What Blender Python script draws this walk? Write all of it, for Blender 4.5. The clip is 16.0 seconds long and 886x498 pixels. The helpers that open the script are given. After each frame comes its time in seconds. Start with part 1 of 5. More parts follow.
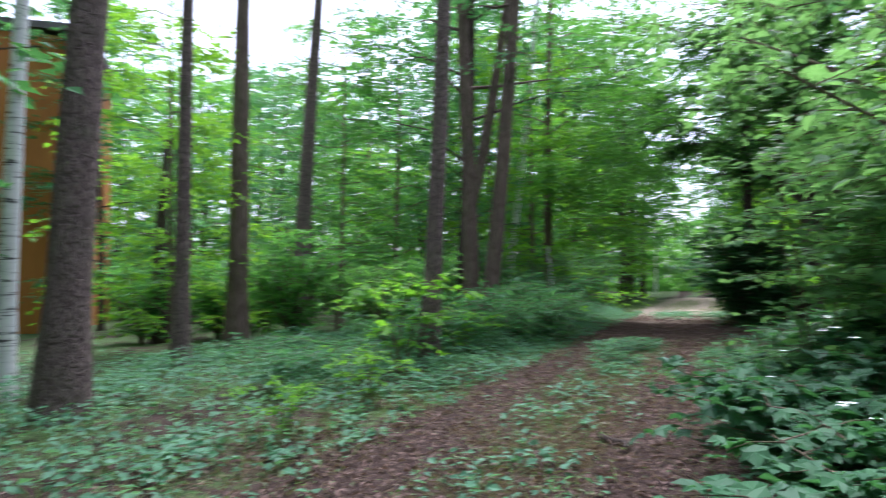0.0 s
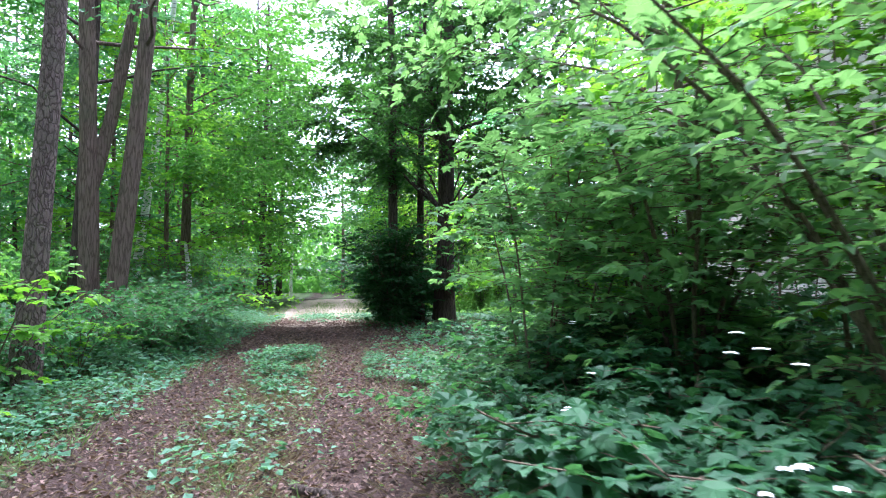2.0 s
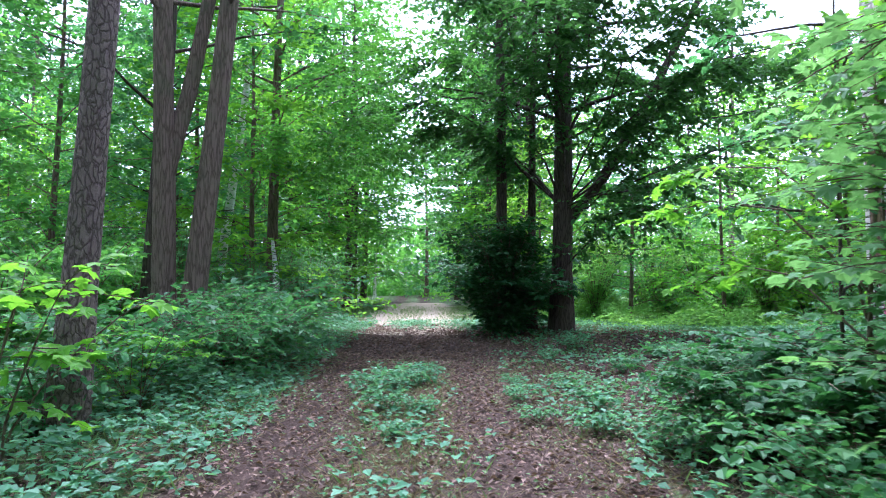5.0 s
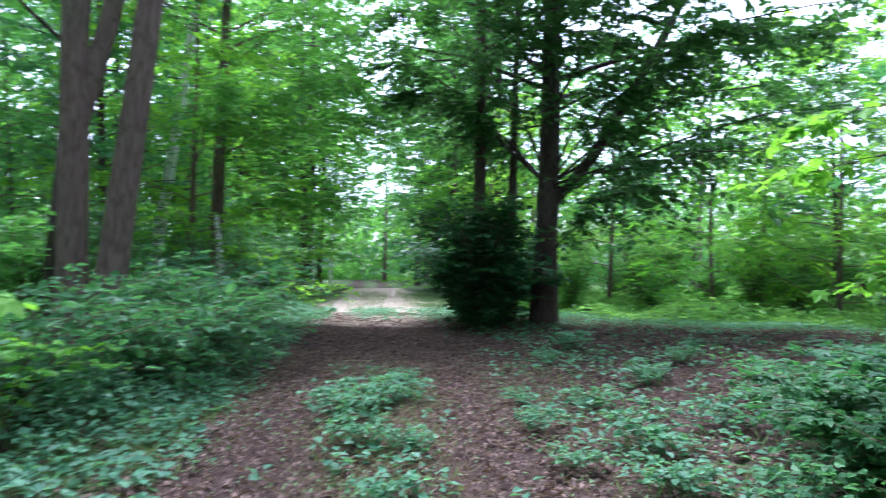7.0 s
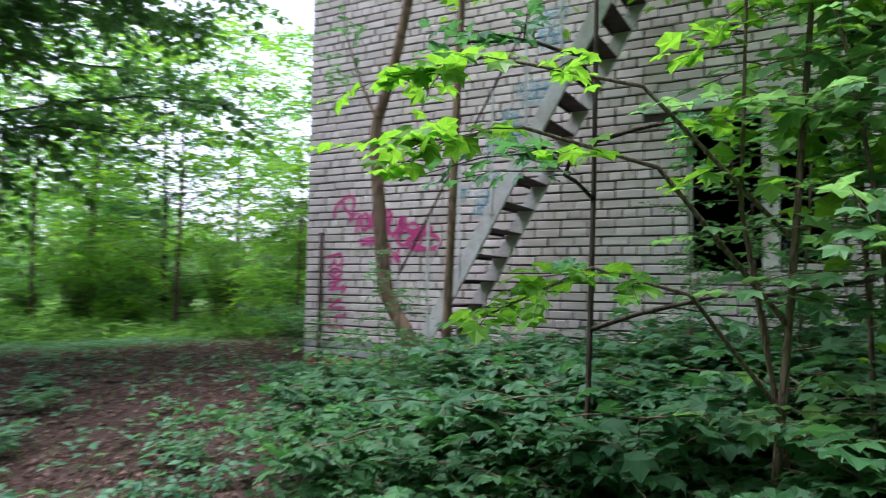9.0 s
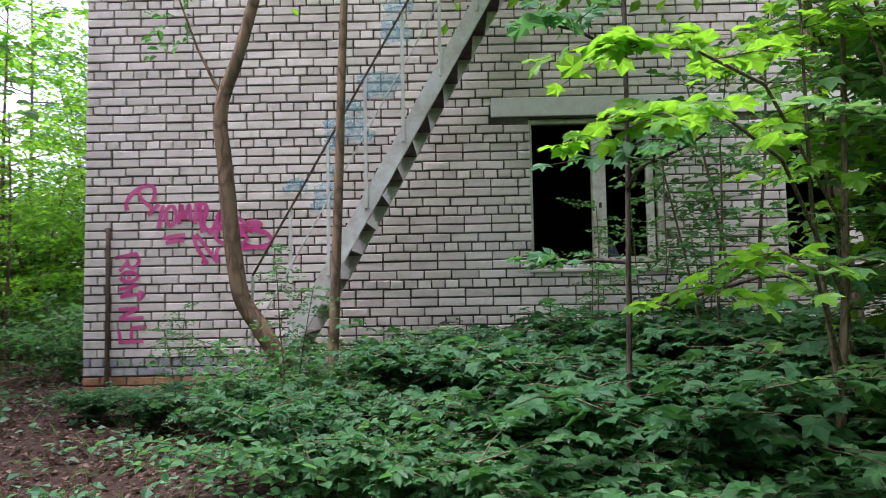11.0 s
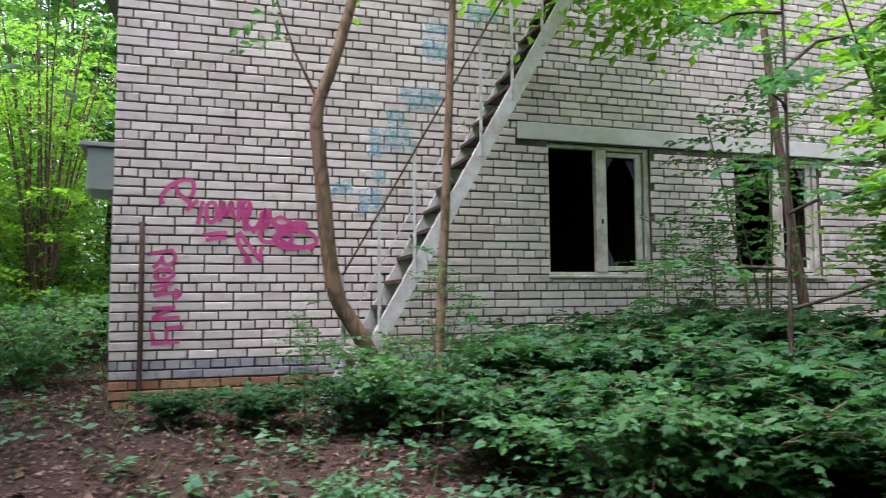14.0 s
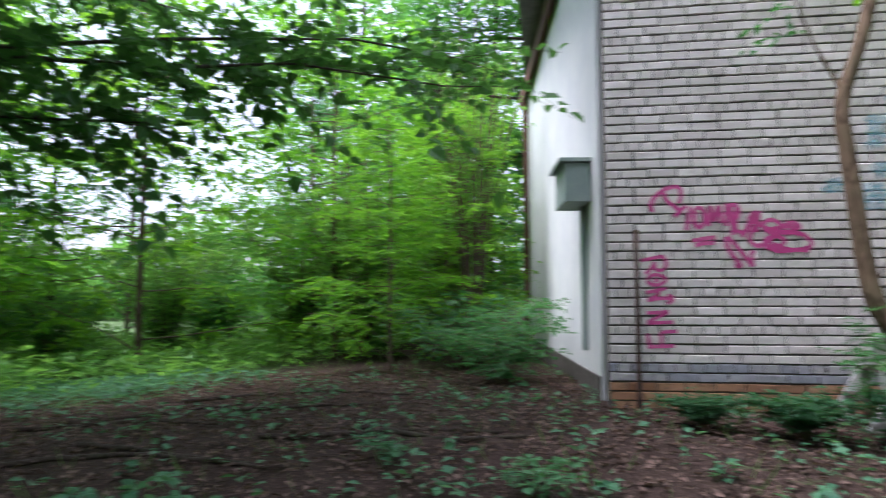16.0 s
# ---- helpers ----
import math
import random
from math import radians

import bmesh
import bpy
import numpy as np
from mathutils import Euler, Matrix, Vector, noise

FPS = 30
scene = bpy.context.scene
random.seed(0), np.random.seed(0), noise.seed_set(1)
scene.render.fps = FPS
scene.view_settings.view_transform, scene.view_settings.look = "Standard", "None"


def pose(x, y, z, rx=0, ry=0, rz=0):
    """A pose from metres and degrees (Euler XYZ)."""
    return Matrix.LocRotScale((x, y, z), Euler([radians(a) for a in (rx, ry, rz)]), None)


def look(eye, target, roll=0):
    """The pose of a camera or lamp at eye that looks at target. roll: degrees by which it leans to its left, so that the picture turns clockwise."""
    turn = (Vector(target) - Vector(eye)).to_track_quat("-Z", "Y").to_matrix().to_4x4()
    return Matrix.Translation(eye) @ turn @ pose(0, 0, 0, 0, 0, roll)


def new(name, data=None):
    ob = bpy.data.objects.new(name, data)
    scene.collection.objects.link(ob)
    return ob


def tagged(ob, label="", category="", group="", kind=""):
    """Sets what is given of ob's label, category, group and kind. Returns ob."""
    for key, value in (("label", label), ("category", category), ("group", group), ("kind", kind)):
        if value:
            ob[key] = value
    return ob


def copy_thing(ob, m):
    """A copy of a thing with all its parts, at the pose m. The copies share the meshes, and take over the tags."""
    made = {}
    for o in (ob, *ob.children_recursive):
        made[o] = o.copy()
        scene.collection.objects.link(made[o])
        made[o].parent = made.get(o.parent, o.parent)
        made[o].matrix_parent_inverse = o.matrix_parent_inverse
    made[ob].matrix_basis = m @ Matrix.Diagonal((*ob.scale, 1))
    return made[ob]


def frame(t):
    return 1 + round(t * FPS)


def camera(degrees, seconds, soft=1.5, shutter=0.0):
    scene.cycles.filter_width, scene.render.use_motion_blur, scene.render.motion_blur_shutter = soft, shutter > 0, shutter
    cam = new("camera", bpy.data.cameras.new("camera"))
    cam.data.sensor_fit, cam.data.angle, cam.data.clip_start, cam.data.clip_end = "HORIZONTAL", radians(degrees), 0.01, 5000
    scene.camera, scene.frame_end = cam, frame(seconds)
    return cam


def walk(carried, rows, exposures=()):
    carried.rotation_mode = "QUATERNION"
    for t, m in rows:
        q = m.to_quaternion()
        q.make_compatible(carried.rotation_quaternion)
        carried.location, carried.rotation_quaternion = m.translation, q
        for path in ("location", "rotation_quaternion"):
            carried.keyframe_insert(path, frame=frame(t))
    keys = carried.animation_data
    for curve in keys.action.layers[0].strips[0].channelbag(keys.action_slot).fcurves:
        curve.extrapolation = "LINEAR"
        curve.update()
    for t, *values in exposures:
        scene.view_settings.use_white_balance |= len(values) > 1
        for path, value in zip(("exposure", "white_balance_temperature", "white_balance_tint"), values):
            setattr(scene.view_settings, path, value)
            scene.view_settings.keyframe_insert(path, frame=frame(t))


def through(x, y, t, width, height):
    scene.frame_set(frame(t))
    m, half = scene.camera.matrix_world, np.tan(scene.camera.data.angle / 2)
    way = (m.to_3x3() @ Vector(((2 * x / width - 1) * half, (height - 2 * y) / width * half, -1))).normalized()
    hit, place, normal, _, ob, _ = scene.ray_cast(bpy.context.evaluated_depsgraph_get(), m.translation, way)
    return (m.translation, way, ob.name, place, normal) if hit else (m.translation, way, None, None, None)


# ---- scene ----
cam = camera(66.2, 16.0, soft=1.0, shutter=0.45)
PATH = (
    (0, (12.54, -4.906, 1.265), (10.682, -5.64, 1.356), -0.7),
    (0.5, (12.363, -5.115, 1.262), (10.388, -5.415, 1.354), -0.7),
    (1, (12.009, -5.249, 1.264), (10.013, -5.338, 1.351), -0.6),
    (1.5, (11.682, -5.372, 1.253), (9.701, -5.113, 1.339), -0.4),
    (2, (11.257, -5.491, 1.251), (9.283, -5.181, 1.337), -0.4),
    (2.5, (10.871, -5.63, 1.259), (8.897, -5.323, 1.351), -0.1),
    (3, (10.45, -5.714, 1.239), (8.475, -5.408, 1.321), 0.1),
    (3.5, (10.053, -5.835, 1.248), (8.077, -5.543, 1.346), -0),
    (4, (9.64, -5.933, 1.227), (7.658, -5.687, 1.324), 0),
    (4.5, (9.218, -5.995, 1.22), (7.223, -5.896, 1.32), -0.2),
    (4.7, (9.064, -6.029, 1.23), (7.068, -5.939, 1.329), -0.2),
    (6.8, (7.225, -6.268, 1.243), (5.228, -6.163, 1.293), 1.2),
    (7, (7.025, -6.299, 1.26), (5.038, -6.08, 1.312), 0.9),
    (7.5, (6.632, -6.302, 1.259), (4.682, -5.862, 1.321), 0.4),
    (8, (6.153, -6.274, 1.271), (4.354, -5.403, 1.344), 0.4),
    (8.5, (5.633, -6.174, 1.258), (4.22, -4.76, 1.338), 0.4),
    (9, (5.066, -6.011, 1.283), (4.103, -4.261, 1.392), 1),
    (9.2, (4.922, -6.003, 1.298), (4.09, -4.188, 1.407), 1.15),
    (9.6, (4.716, -6.045, 1.296), (3.951, -4.2, 1.397), 1.63),
    (10, (4.267, -6.065, 1.289), (3.723, -4.143, 1.402), 0.4),
    (10.2, (4.06, -6.199, 1.275), (3.642, -4.246, 1.385), -0.3),
    (12.3, (2.458, -6.195, 1.213), (2.786, -4.228, 1.362), -0.6),
    (12.5, (2.292, -6.231, 1.215), (2.671, -4.273, 1.371), -0.9),
    (13, (1.925, -6.281, 1.21), (2.484, -4.366, 1.358), -1),
    (13.5, (1.525, -6.326, 1.195), (2.107, -4.419, 1.348), -0.6),
    (14, (1.029, -6.371, 1.192), (1.608, -4.462, 1.333), -0.4),
    (14.5, (0.536, -6.312, 1.192), (1.111, -4.402, 1.334), -0.6),
    (15, (0.073, -6.298, 1.184), (0.627, -4.382, 1.328), -0.6),
    (15.5, (-0.314, -6.301, 1.214), (-0.14, -4.314, 1.356), -0.4),
    (16, (-0.559, -6.325, 1.213), (-0.857, -4.353, 1.368), -0.1),
)
walk(cam, [(t, look(eye, target, roll)) for t, eye, target, roll in PATH],
     exposures=((0, 1.8, 5500, 22), (2, 2.6, 5300, 26), (4.5, 2.45, 5100, 24), (7.2, 2.3, 5100, 23), (8.5, 1.9, 5400, 21), (9.7, 1.8, 5950, 29), (12.5, 2.08, 5980, 28), (15, 1.95, 5900, 27), (16, 1.8, 5650, 22)))

# ---- world and light ----
SUN_ELEV, SUN_AZ = radians(68), radians(257)
world = bpy.data.worlds.new("sky")
scene.world = world
world.use_nodes = True
wt = world.node_tree
sky = wt.nodes.new("ShaderNodeTexSky")
sky.sky_type, sky.sun_disc = "NISHITA", False
sky.sun_elevation, sky.sun_rotation = SUN_ELEV, SUN_AZ
sky.air_density, sky.dust_density, sky.ozone_density = 1.0, 4.0, 1.0
pale = wt.nodes.new("ShaderNodeHueSaturation")
pale.inputs["Saturation"].default_value = 0.35
wt.links.new(sky.outputs[0], pale.inputs["Color"])
wt.links.new(pale.outputs[0], wt.nodes["Background"].inputs[0])
wt.nodes["Background"].inputs[1].default_value = 0.15
sun_data = bpy.data.lights.new("sun", "SUN")
sun_data.energy, sun_data.angle, sun_data.color = 1.5, radians(24), (1.0, 0.96, 0.9)
sun = new("sun", sun_data)
sun_dir = Vector((math.sin(SUN_AZ) * math.cos(SUN_ELEV), math.cos(SUN_AZ) * math.cos(SUN_ELEV), math.sin(SUN_ELEV)))
sun.matrix_world = look(sun_dir * 60, (0, 0, 0))

rng = np.random.default_rng(7)


# ---- materials ----
def mat(name, color, rough=0.7, metal=0.0, spec=0.4):
    m = bpy.data.materials.new(name)
    m.use_nodes = True
    b = m.node_tree.nodes["Principled BSDF"]
    b.inputs["Base Color"].default_value = (*color, 1)
    b.inputs["Roughness"].default_value = rough
    b.inputs["Metallic"].default_value = metal
    b.inputs["Specular IOR Level"].default_value = spec
    return m, m.node_tree, b


def node(t, kind, **values):
    n = t.nodes.new(kind)
    for key, value in values.items():
        n.inputs[key.replace("_", " ")].default_value = value
    return n


def coords(t, kind="Object", scale=(1, 1, 1)):
    c = t.nodes.new("ShaderNodeTexCoord")
    mp = t.nodes.new("ShaderNodeMapping")
    mp.inputs["Scale"].default_value = scale
    t.links.new(c.outputs[kind], mp.inputs["Vector"])
    return mp.outputs[0]


def noise_tex(t, vec, scale, detail=4.0, rough=0.6):
    n = node(t, "ShaderNodeTexNoise", Scale=scale, Detail=detail, Roughness=rough)
    t.links.new(vec, n.inputs["Vector"])
    return n.outputs["Fac"]


def ramp(t, fac, stops):
    r = t.nodes.new("ShaderNodeValToRGB")
    e = r.color_ramp.elements
    while len(e) < len(stops):
        e.new(0.5)
    for el, (p, c) in zip(e, stops):
        el.position, el.color = p, (*c, 1)
    t.links.new(fac, r.inputs[0])
    return r.outputs[0]


def blend(t, fac, a, b, mode="MIX"):
    n = t.nodes.new("ShaderNodeMix")
    n.data_type, n.blend_type = "RGBA", mode
    for value, slot in ((fac, 0), (a, 6), (b, 7)):
        if isinstance(value, (int, float)):
            n.inputs[slot].default_value = value
        elif isinstance(value, tuple):
            n.inputs[slot].default_value = (*value, 1)
        else:
            t.links.new(value, n.inputs[slot])
    return n.outputs[2]


def mathn(t, op, a, b=0.0, clamp=False):
    n = t.nodes.new("ShaderNodeMath")
    n.operation, n.use_clamp = op, clamp
    for slot, value in enumerate((a, b)):
        if isinstance(value, (int, float)):
            n.inputs[slot].default_value = value
        else:
            t.links.new(value, n.inputs[slot])
    return n.outputs[0]


def bump(t, b, height, strength=0.5, distance=0.01):
    n = node(t, "ShaderNodeBump", Strength=strength, Distance=distance)
    t.links.new(height, n.inputs["Height"])
    t.links.new(n.outputs[0], b.inputs["Normal"])


def leaf_mat(name, dark, light, through=0.4, rough=0.5):
    """Leaves: colour differs from leaf to leaf, and light shines through the blade."""
    m, t, b = mat(name, dark, rough, 0, 0.3)
    g = t.nodes.new("ShaderNodeNewGeometry")
    o = t.nodes.new("ShaderNodeObjectInfo")
    col = blend(t, g.outputs["Random Per Island"], dark, light)
    big = noise_tex(t, coords(t), 1.3, 2.0)
    col = blend(t, mathn(t, "MULTIPLY", big, 0.55), col, tuple(0.55 * c for c in dark))
    hs = node(t, "ShaderNodeHueSaturation", Saturation=1.0, Value=1.0)
    t.links.new(col, hs.inputs["Color"])
    t.links.new(mathn(t, "ADD", mathn(t, "MULTIPLY", o.outputs["Random"], 0.03), 0.485), hs.inputs["Hue"])
    t.links.new(hs.outputs[0], b.inputs["Base Color"])
    tr = t.nodes.new("ShaderNodeBsdfTranslucent")
    warm = blend(t, 0.45, hs.outputs[0], tuple(min(1, c * f) for c, f in zip(light, (1.6, 1.5, 0.6))))
    t.links.new(warm, tr.inputs["Color"])
    mx = t.nodes.new("ShaderNodeMixShader")
    mx.inputs[0].default_value = through
    t.links.new(b.outputs[0], mx.inputs[1])
    t.links.new(tr.outputs[0], mx.inputs[2])
    t.links.new(mx.outputs[0], t.nodes["Material Output"].inputs[0])
    return m


def bark_mat(name, c1, c2, stretch=0.25, scale=14.0, depth=0.02):
    m, t, b = mat(name, c1, 0.9, 0, 0.2)
    v = coords(t, "Object", (1, 1, stretch))
    warp = node(t, "ShaderNodeTexNoise", Scale=scale * 0.8, Detail=3.0)
    t.links.new(v, warp.inputs["Vector"])
    add = t.nodes.new("ShaderNodeVectorMath")
    add.operation = "MULTIPLY_ADD"
    t.links.new(warp.outputs["Color"], add.inputs[0])
    add.inputs[1].default_value = (1.6 / scale, 1.6 / scale, 1.6 / scale)
    t.links.new(v, add.inputs[2])
    v = add.outputs[0]
    vo = node(t, "ShaderNodeTexVoronoi", Scale=scale)
    vo.feature = "DISTANCE_TO_EDGE"
    t.links.new(v, vo.inputs["Vector"])
    n = noise_tex(t, v, scale * 2.2, 6.0, 0.7)
    cracks = ramp(t, vo.outputs["Distance"], ((0.0, (0.30, 0.28, 0.27)), (0.16, (1, 1, 1))))
    col = blend(t, n, c1, c2)
    col = blend(t, 0.75, col, cracks, "MULTIPLY")
    moss = ramp(t, noise_tex(t, coords(t), 2.1, 4.0), ((0.5, (0, 0, 0)), (0.72, (1, 1, 1))))
    col = blend(t, mathn(t, "MULTIPLY", moss, 0.35), col, (0.07, 0.09, 0.045))
    t.links.new(col, b.inputs["Base Color"])
    bump(t, b, mathn(t, "ADD", cracks, n), 0.9, depth)
    return m


LEAF = leaf_mat("leaf_green", (0.042, 0.150, 0.056), (0.096, 0.270, 0.096), 0.5)
# darkened leaf copy: shade is put into the green itself
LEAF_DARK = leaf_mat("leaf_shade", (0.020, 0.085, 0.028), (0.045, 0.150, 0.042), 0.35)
# half-dark leaf copy for low plants, canopy shade put into the colour
LEAF_MID = leaf_mat("leaf_mid_shaded", (0.023, 0.094, 0.036), (0.055, 0.175, 0.060), 0.4, 0.6)
LEAF_PALE = leaf_mat("leaf_pale", (0.088, 0.225, 0.076), (0.175, 0.36, 0.140), 0.56)
# bright leaf green, raised further: sky backlight is put into the colour
LEAF_BRIGHT = leaf_mat("leaf_bright_backlit", (0.10, 0.28, 0.020), (0.18, 0.41, 0.032), 0.6)
LEAF_HERB = leaf_mat("leaf_herb", (0.050, 0.160, 0.080), (0.14, 0.33, 0.165), 0.42)
LEAF_FAR = leaf_mat("leaf_wood", (0.055, 0.180, 0.042), (0.125, 0.33, 0.066), 0.55)
LEAF_LINDEN = leaf_mat("leaf_linden", (0.060, 0.185, 0.026), (0.130, 0.320, 0.048), 0.55)
# lighter leaf copy for the yard edge, sunlight put into its colour
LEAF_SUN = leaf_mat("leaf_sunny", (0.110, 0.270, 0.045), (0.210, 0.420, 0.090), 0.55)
LEAF_HAZEL = leaf_mat("leaf_hazel", (0.050, 0.165, 0.062), (0.115, 0.29, 0.105), 0.5)
LEAF_MAPLE = leaf_mat("leaf_maple", (0.030, 0.115, 0.030), (0.078, 0.215, 0.052), 0.5)
STRAW = leaf_mat("straw_blade", (0.15, 0.115, 0.07), (0.34, 0.28, 0.18), 0.2, 0.7)
GRASS = leaf_mat("grass_blade", (0.075, 0.15, 0.045), (0.18, 0.27, 0.10), 0.35)
LITTER = leaf_mat("dead_leaf", (0.034, 0.020, 0.016), (0.29, 0.195, 0.155), 0.1, 0.8)
PETAL = mat("petal", (0.82, 0.84, 0.78), 0.6)[0]
PINE = bark_mat("pine_bark", (0.135, 0.095, 0.082), (0.27, 0.205, 0.18), 0.45, 20, 0.03)
BARK = bark_mat("grey_bark", (0.115, 0.080, 0.060), (0.22, 0.160, 0.124), 0.12, 22, 0.012)
BARK_DARK = bark_mat("dark_bark", (0.055, 0.040, 0.033), (0.11, 0.082, 0.065), 0.15, 18, 0.015)
TWIG = bark_mat("twig_bark", (0.10, 0.078, 0.05), (0.20, 0.155, 0.10), 0.2, 40, 0.004)


def birch_mat():
    m, t, b = mat("birch_bark", (0.6, 0.58, 0.54), 0.8)
    n = noise_tex(t, coords(t, "Object", (1, 1, 6)), 4.0, 4.0)
    t.links.new(ramp(t, n, ((0.34, (0.05, 0.045, 0.04)), (0.44, (0.62, 0.60, 0.56)), (1.0, (0.78, 0.76, 0.72)))), b.inputs["Base Color"])
    bump(t, b, n, 0.4, 0.01)
    return m


BIRCH = birch_mat()


def ground_mat():
    """Leaf litter over dark soil, moss and short grass, with worn wheel tracks of trodden earth."""
    m, t, b = mat("forest_floor", (0.15, 0.1, 0.07), 0.95, 0, 0.15)
    v = coords(t)
    fine = noise_tex(t, v, 34.0, 8.0, 0.75)
    mid = noise_tex(t, v, 5.0, 5.0, 0.65)
    wide = noise_tex(t, v, 0.7, 3.0)
    soil = ramp(t, fine, ((0.30, (0.010, 0.007, 0.005)), (0.5, (0.043, 0.027, 0.021)), (0.70, (0.135, 0.092, 0.075))))
    soil = blend(t, mathn(t, "MULTIPLY", mid, 0.4), soil, (0.07, 0.042, 0.030))
    green = ramp(t, fine, ((0.3, (0.030, 0.055, 0.018)), (0.7, (0.11, 0.17, 0.06))))
    at = t.nodes.new("ShaderNodeAttribute")
    at.attribute_name = "green"
    at2 = t.nodes.new("ShaderNodeAttribute")
    at2.attribute_name = "sand"
    mask = mathn(t, "ADD", at.outputs["Fac"], mathn(t, "MULTIPLY", mathn(t, "SUBTRACT", mid, 0.5), 1.6))
    mask = ramp(t, mask, ((0.42, (0, 0, 0)), (0.62, (1, 1, 1))))
    col = blend(t, mask, soil, green)
    # pale sand of the clearing, its pool of daylight put into the colour
    sand = ramp(t, fine, ((0.3, (0.20, 0.16, 0.11)), (0.7, (0.42, 0.35, 0.27))))
    smask = ramp(t, mathn(t, "ADD", at2.outputs["Fac"], mathn(t, "MULTIPLY", mathn(t, "SUBTRACT", wide, 0.5), 0.8)), ((0.4, (0, 0, 0)), (0.6, (1, 1, 1))))
    col = blend(t, smask, col, sand)
    t.links.new(col, b.inputs["Base Color"])
    bump(t, b, mathn(t, "ADD", fine, mid), 0.8, 0.03)
    return m


GROUND = ground_mat()


def brick_mat(name, c1, c2, dirt, random_from="Object", worn=0.4):
    m, t, b = mat(name, c1, 0.85, 0, 0.25)
    if random_from == "Object":
        r = t.nodes.new("ShaderNodeObjectInfo").outputs["Random"]
    else:
        r = t.nodes.new("ShaderNodeNewGeometry").outputs["Random Per Island"]
    v = coords(t, "Object") if random_from != "Object" else t.nodes.new("ShaderNodeNewGeometry").outputs["Position"]
    n = noise_tex(t, v, 60.0, 6.0, 0.7)
    w = noise_tex(t, v, 1.4, 5.0, 0.6)
    col = blend(t, r, c1, c2)
    col = blend(t, mathn(t, "MULTIPLY", n, 0.25), col, dirt)
    col = blend(t, ramp(t, w, ((0.48, (0, 0, 0)), (0.75, (0.5, 0.5, 0.5)))), col, dirt)
    chips = ramp(t, noise_tex(t, v, 11.0, 7.0, 0.75), ((0.52, (0, 0, 0)), (0.66, (worn, worn, worn))))
    col = blend(t, chips, col, dirt)
    t.links.new(col, b.inputs["Base Color"])
    bump(t, b, mathn(t, "ADD", n, chips), 0.45, 0.006)
    return m


WHITE_BRICK = brick_mat("white_brick", (0.58, 0.52, 0.485), (0.79, 0.72, 0.68), (0.36, 0.30, 0.265))
WHITE_BRICK_FAR = brick_mat("white_brick_far", (0.58, 0.52, 0.485), (0.79, 0.72, 0.68), (0.36, 0.30, 0.265), "Island")
GREY_BRICK = brick_mat("smeared_brick", (0.30, 0.30, 0.34), (0.48, 0.44, 0.43), (0.16, 0.155, 0.17), "Object", 0.9)
ORANGE_BRICK = brick_mat("orange_brick", (0.33, 0.16, 0.085), (0.46, 0.26, 0.15), (0.16, 0.095, 0.065), "Object", 0.9)


def rough_mat(name, c1, c2, rough=0.8, scale=6.0, metal=0.0, depth=0.004, stretch=(1, 1, 1)):
    m, t, b = mat(name, c1, rough, metal, 0.3)
    v = coords(t, "Object", stretch)
    n = noise_tex(t, v, scale, 6.0, 0.7)
    f = noise_tex(t, v, scale * 9, 4.0, 0.7)
    col = blend(t, ramp(t, n, ((0.38, (0, 0, 0)), (0.62, (1, 1, 1)))), c1, c2)
    col = blend(t, mathn(t, "MULTIPLY", f, 0.3), col, tuple(0.5 * c for c in c1))
    t.links.new(col, b.inputs["Base Color"])
    bump(t, b, f, 0.4, depth)
    return m


MORTAR = rough_mat("mortar", (0.075, 0.064, 0.055), (0.14, 0.122, 0.105), 0.95, 8)
PLASTER = rough_mat("side_plaster", (0.66, 0.67, 0.67), (0.74, 0.74, 0.72), 0.9, 2)
CONCRETE = rough_mat("white_lintel", (0.72, 0.71, 0.68), (0.60, 0.58, 0.54), 0.85, 3)
PAINT = rough_mat("flaking_white_paint", (0.74, 0.72, 0.67), (0.45, 0.38, 0.30), 0.6, 5)
STEEL = rough_mat("grey_painted_steel", (0.60, 0.61, 0.60), (0.44, 0.40, 0.36), 0.55, 7, 0.0)
RUST = rough_mat("rusty_iron", (0.062, 0.042, 0.036), (0.11, 0.068, 0.050), 0.85, 12, 0.3)
TREAD = rough_mat("dark_rusted_plate", (0.045, 0.037, 0.033), (0.10, 0.07, 0.055), 0.8, 9, 0.3)
DARK_WOOD = rough_mat("brown_board", (0.12, 0.055, 0.04), (0.17, 0.085, 0.06), 0.7, 4, 0, 0.004, (1, 0.2, 1))
ORANGE_WOOD = rough_mat("orange_board", (0.42, 0.165, 0.03), (0.33, 0.12, 0.024), 0.7, 3, 0, 0.004, (4, 4, 0.4))
# the unlit interior's darkness is put into this room colour
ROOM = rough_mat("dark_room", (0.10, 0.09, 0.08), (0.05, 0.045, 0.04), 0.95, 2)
TILE = rough_mat("roof_sheet", (0.10, 0.09, 0.085), (0.16, 0.14, 0.13), 0.9, 3)
BOX_PAINT = rough_mat("green_grey_paint", (0.30, 0.37, 0.34), (0.36, 0.42, 0.38), 0.6, 4)


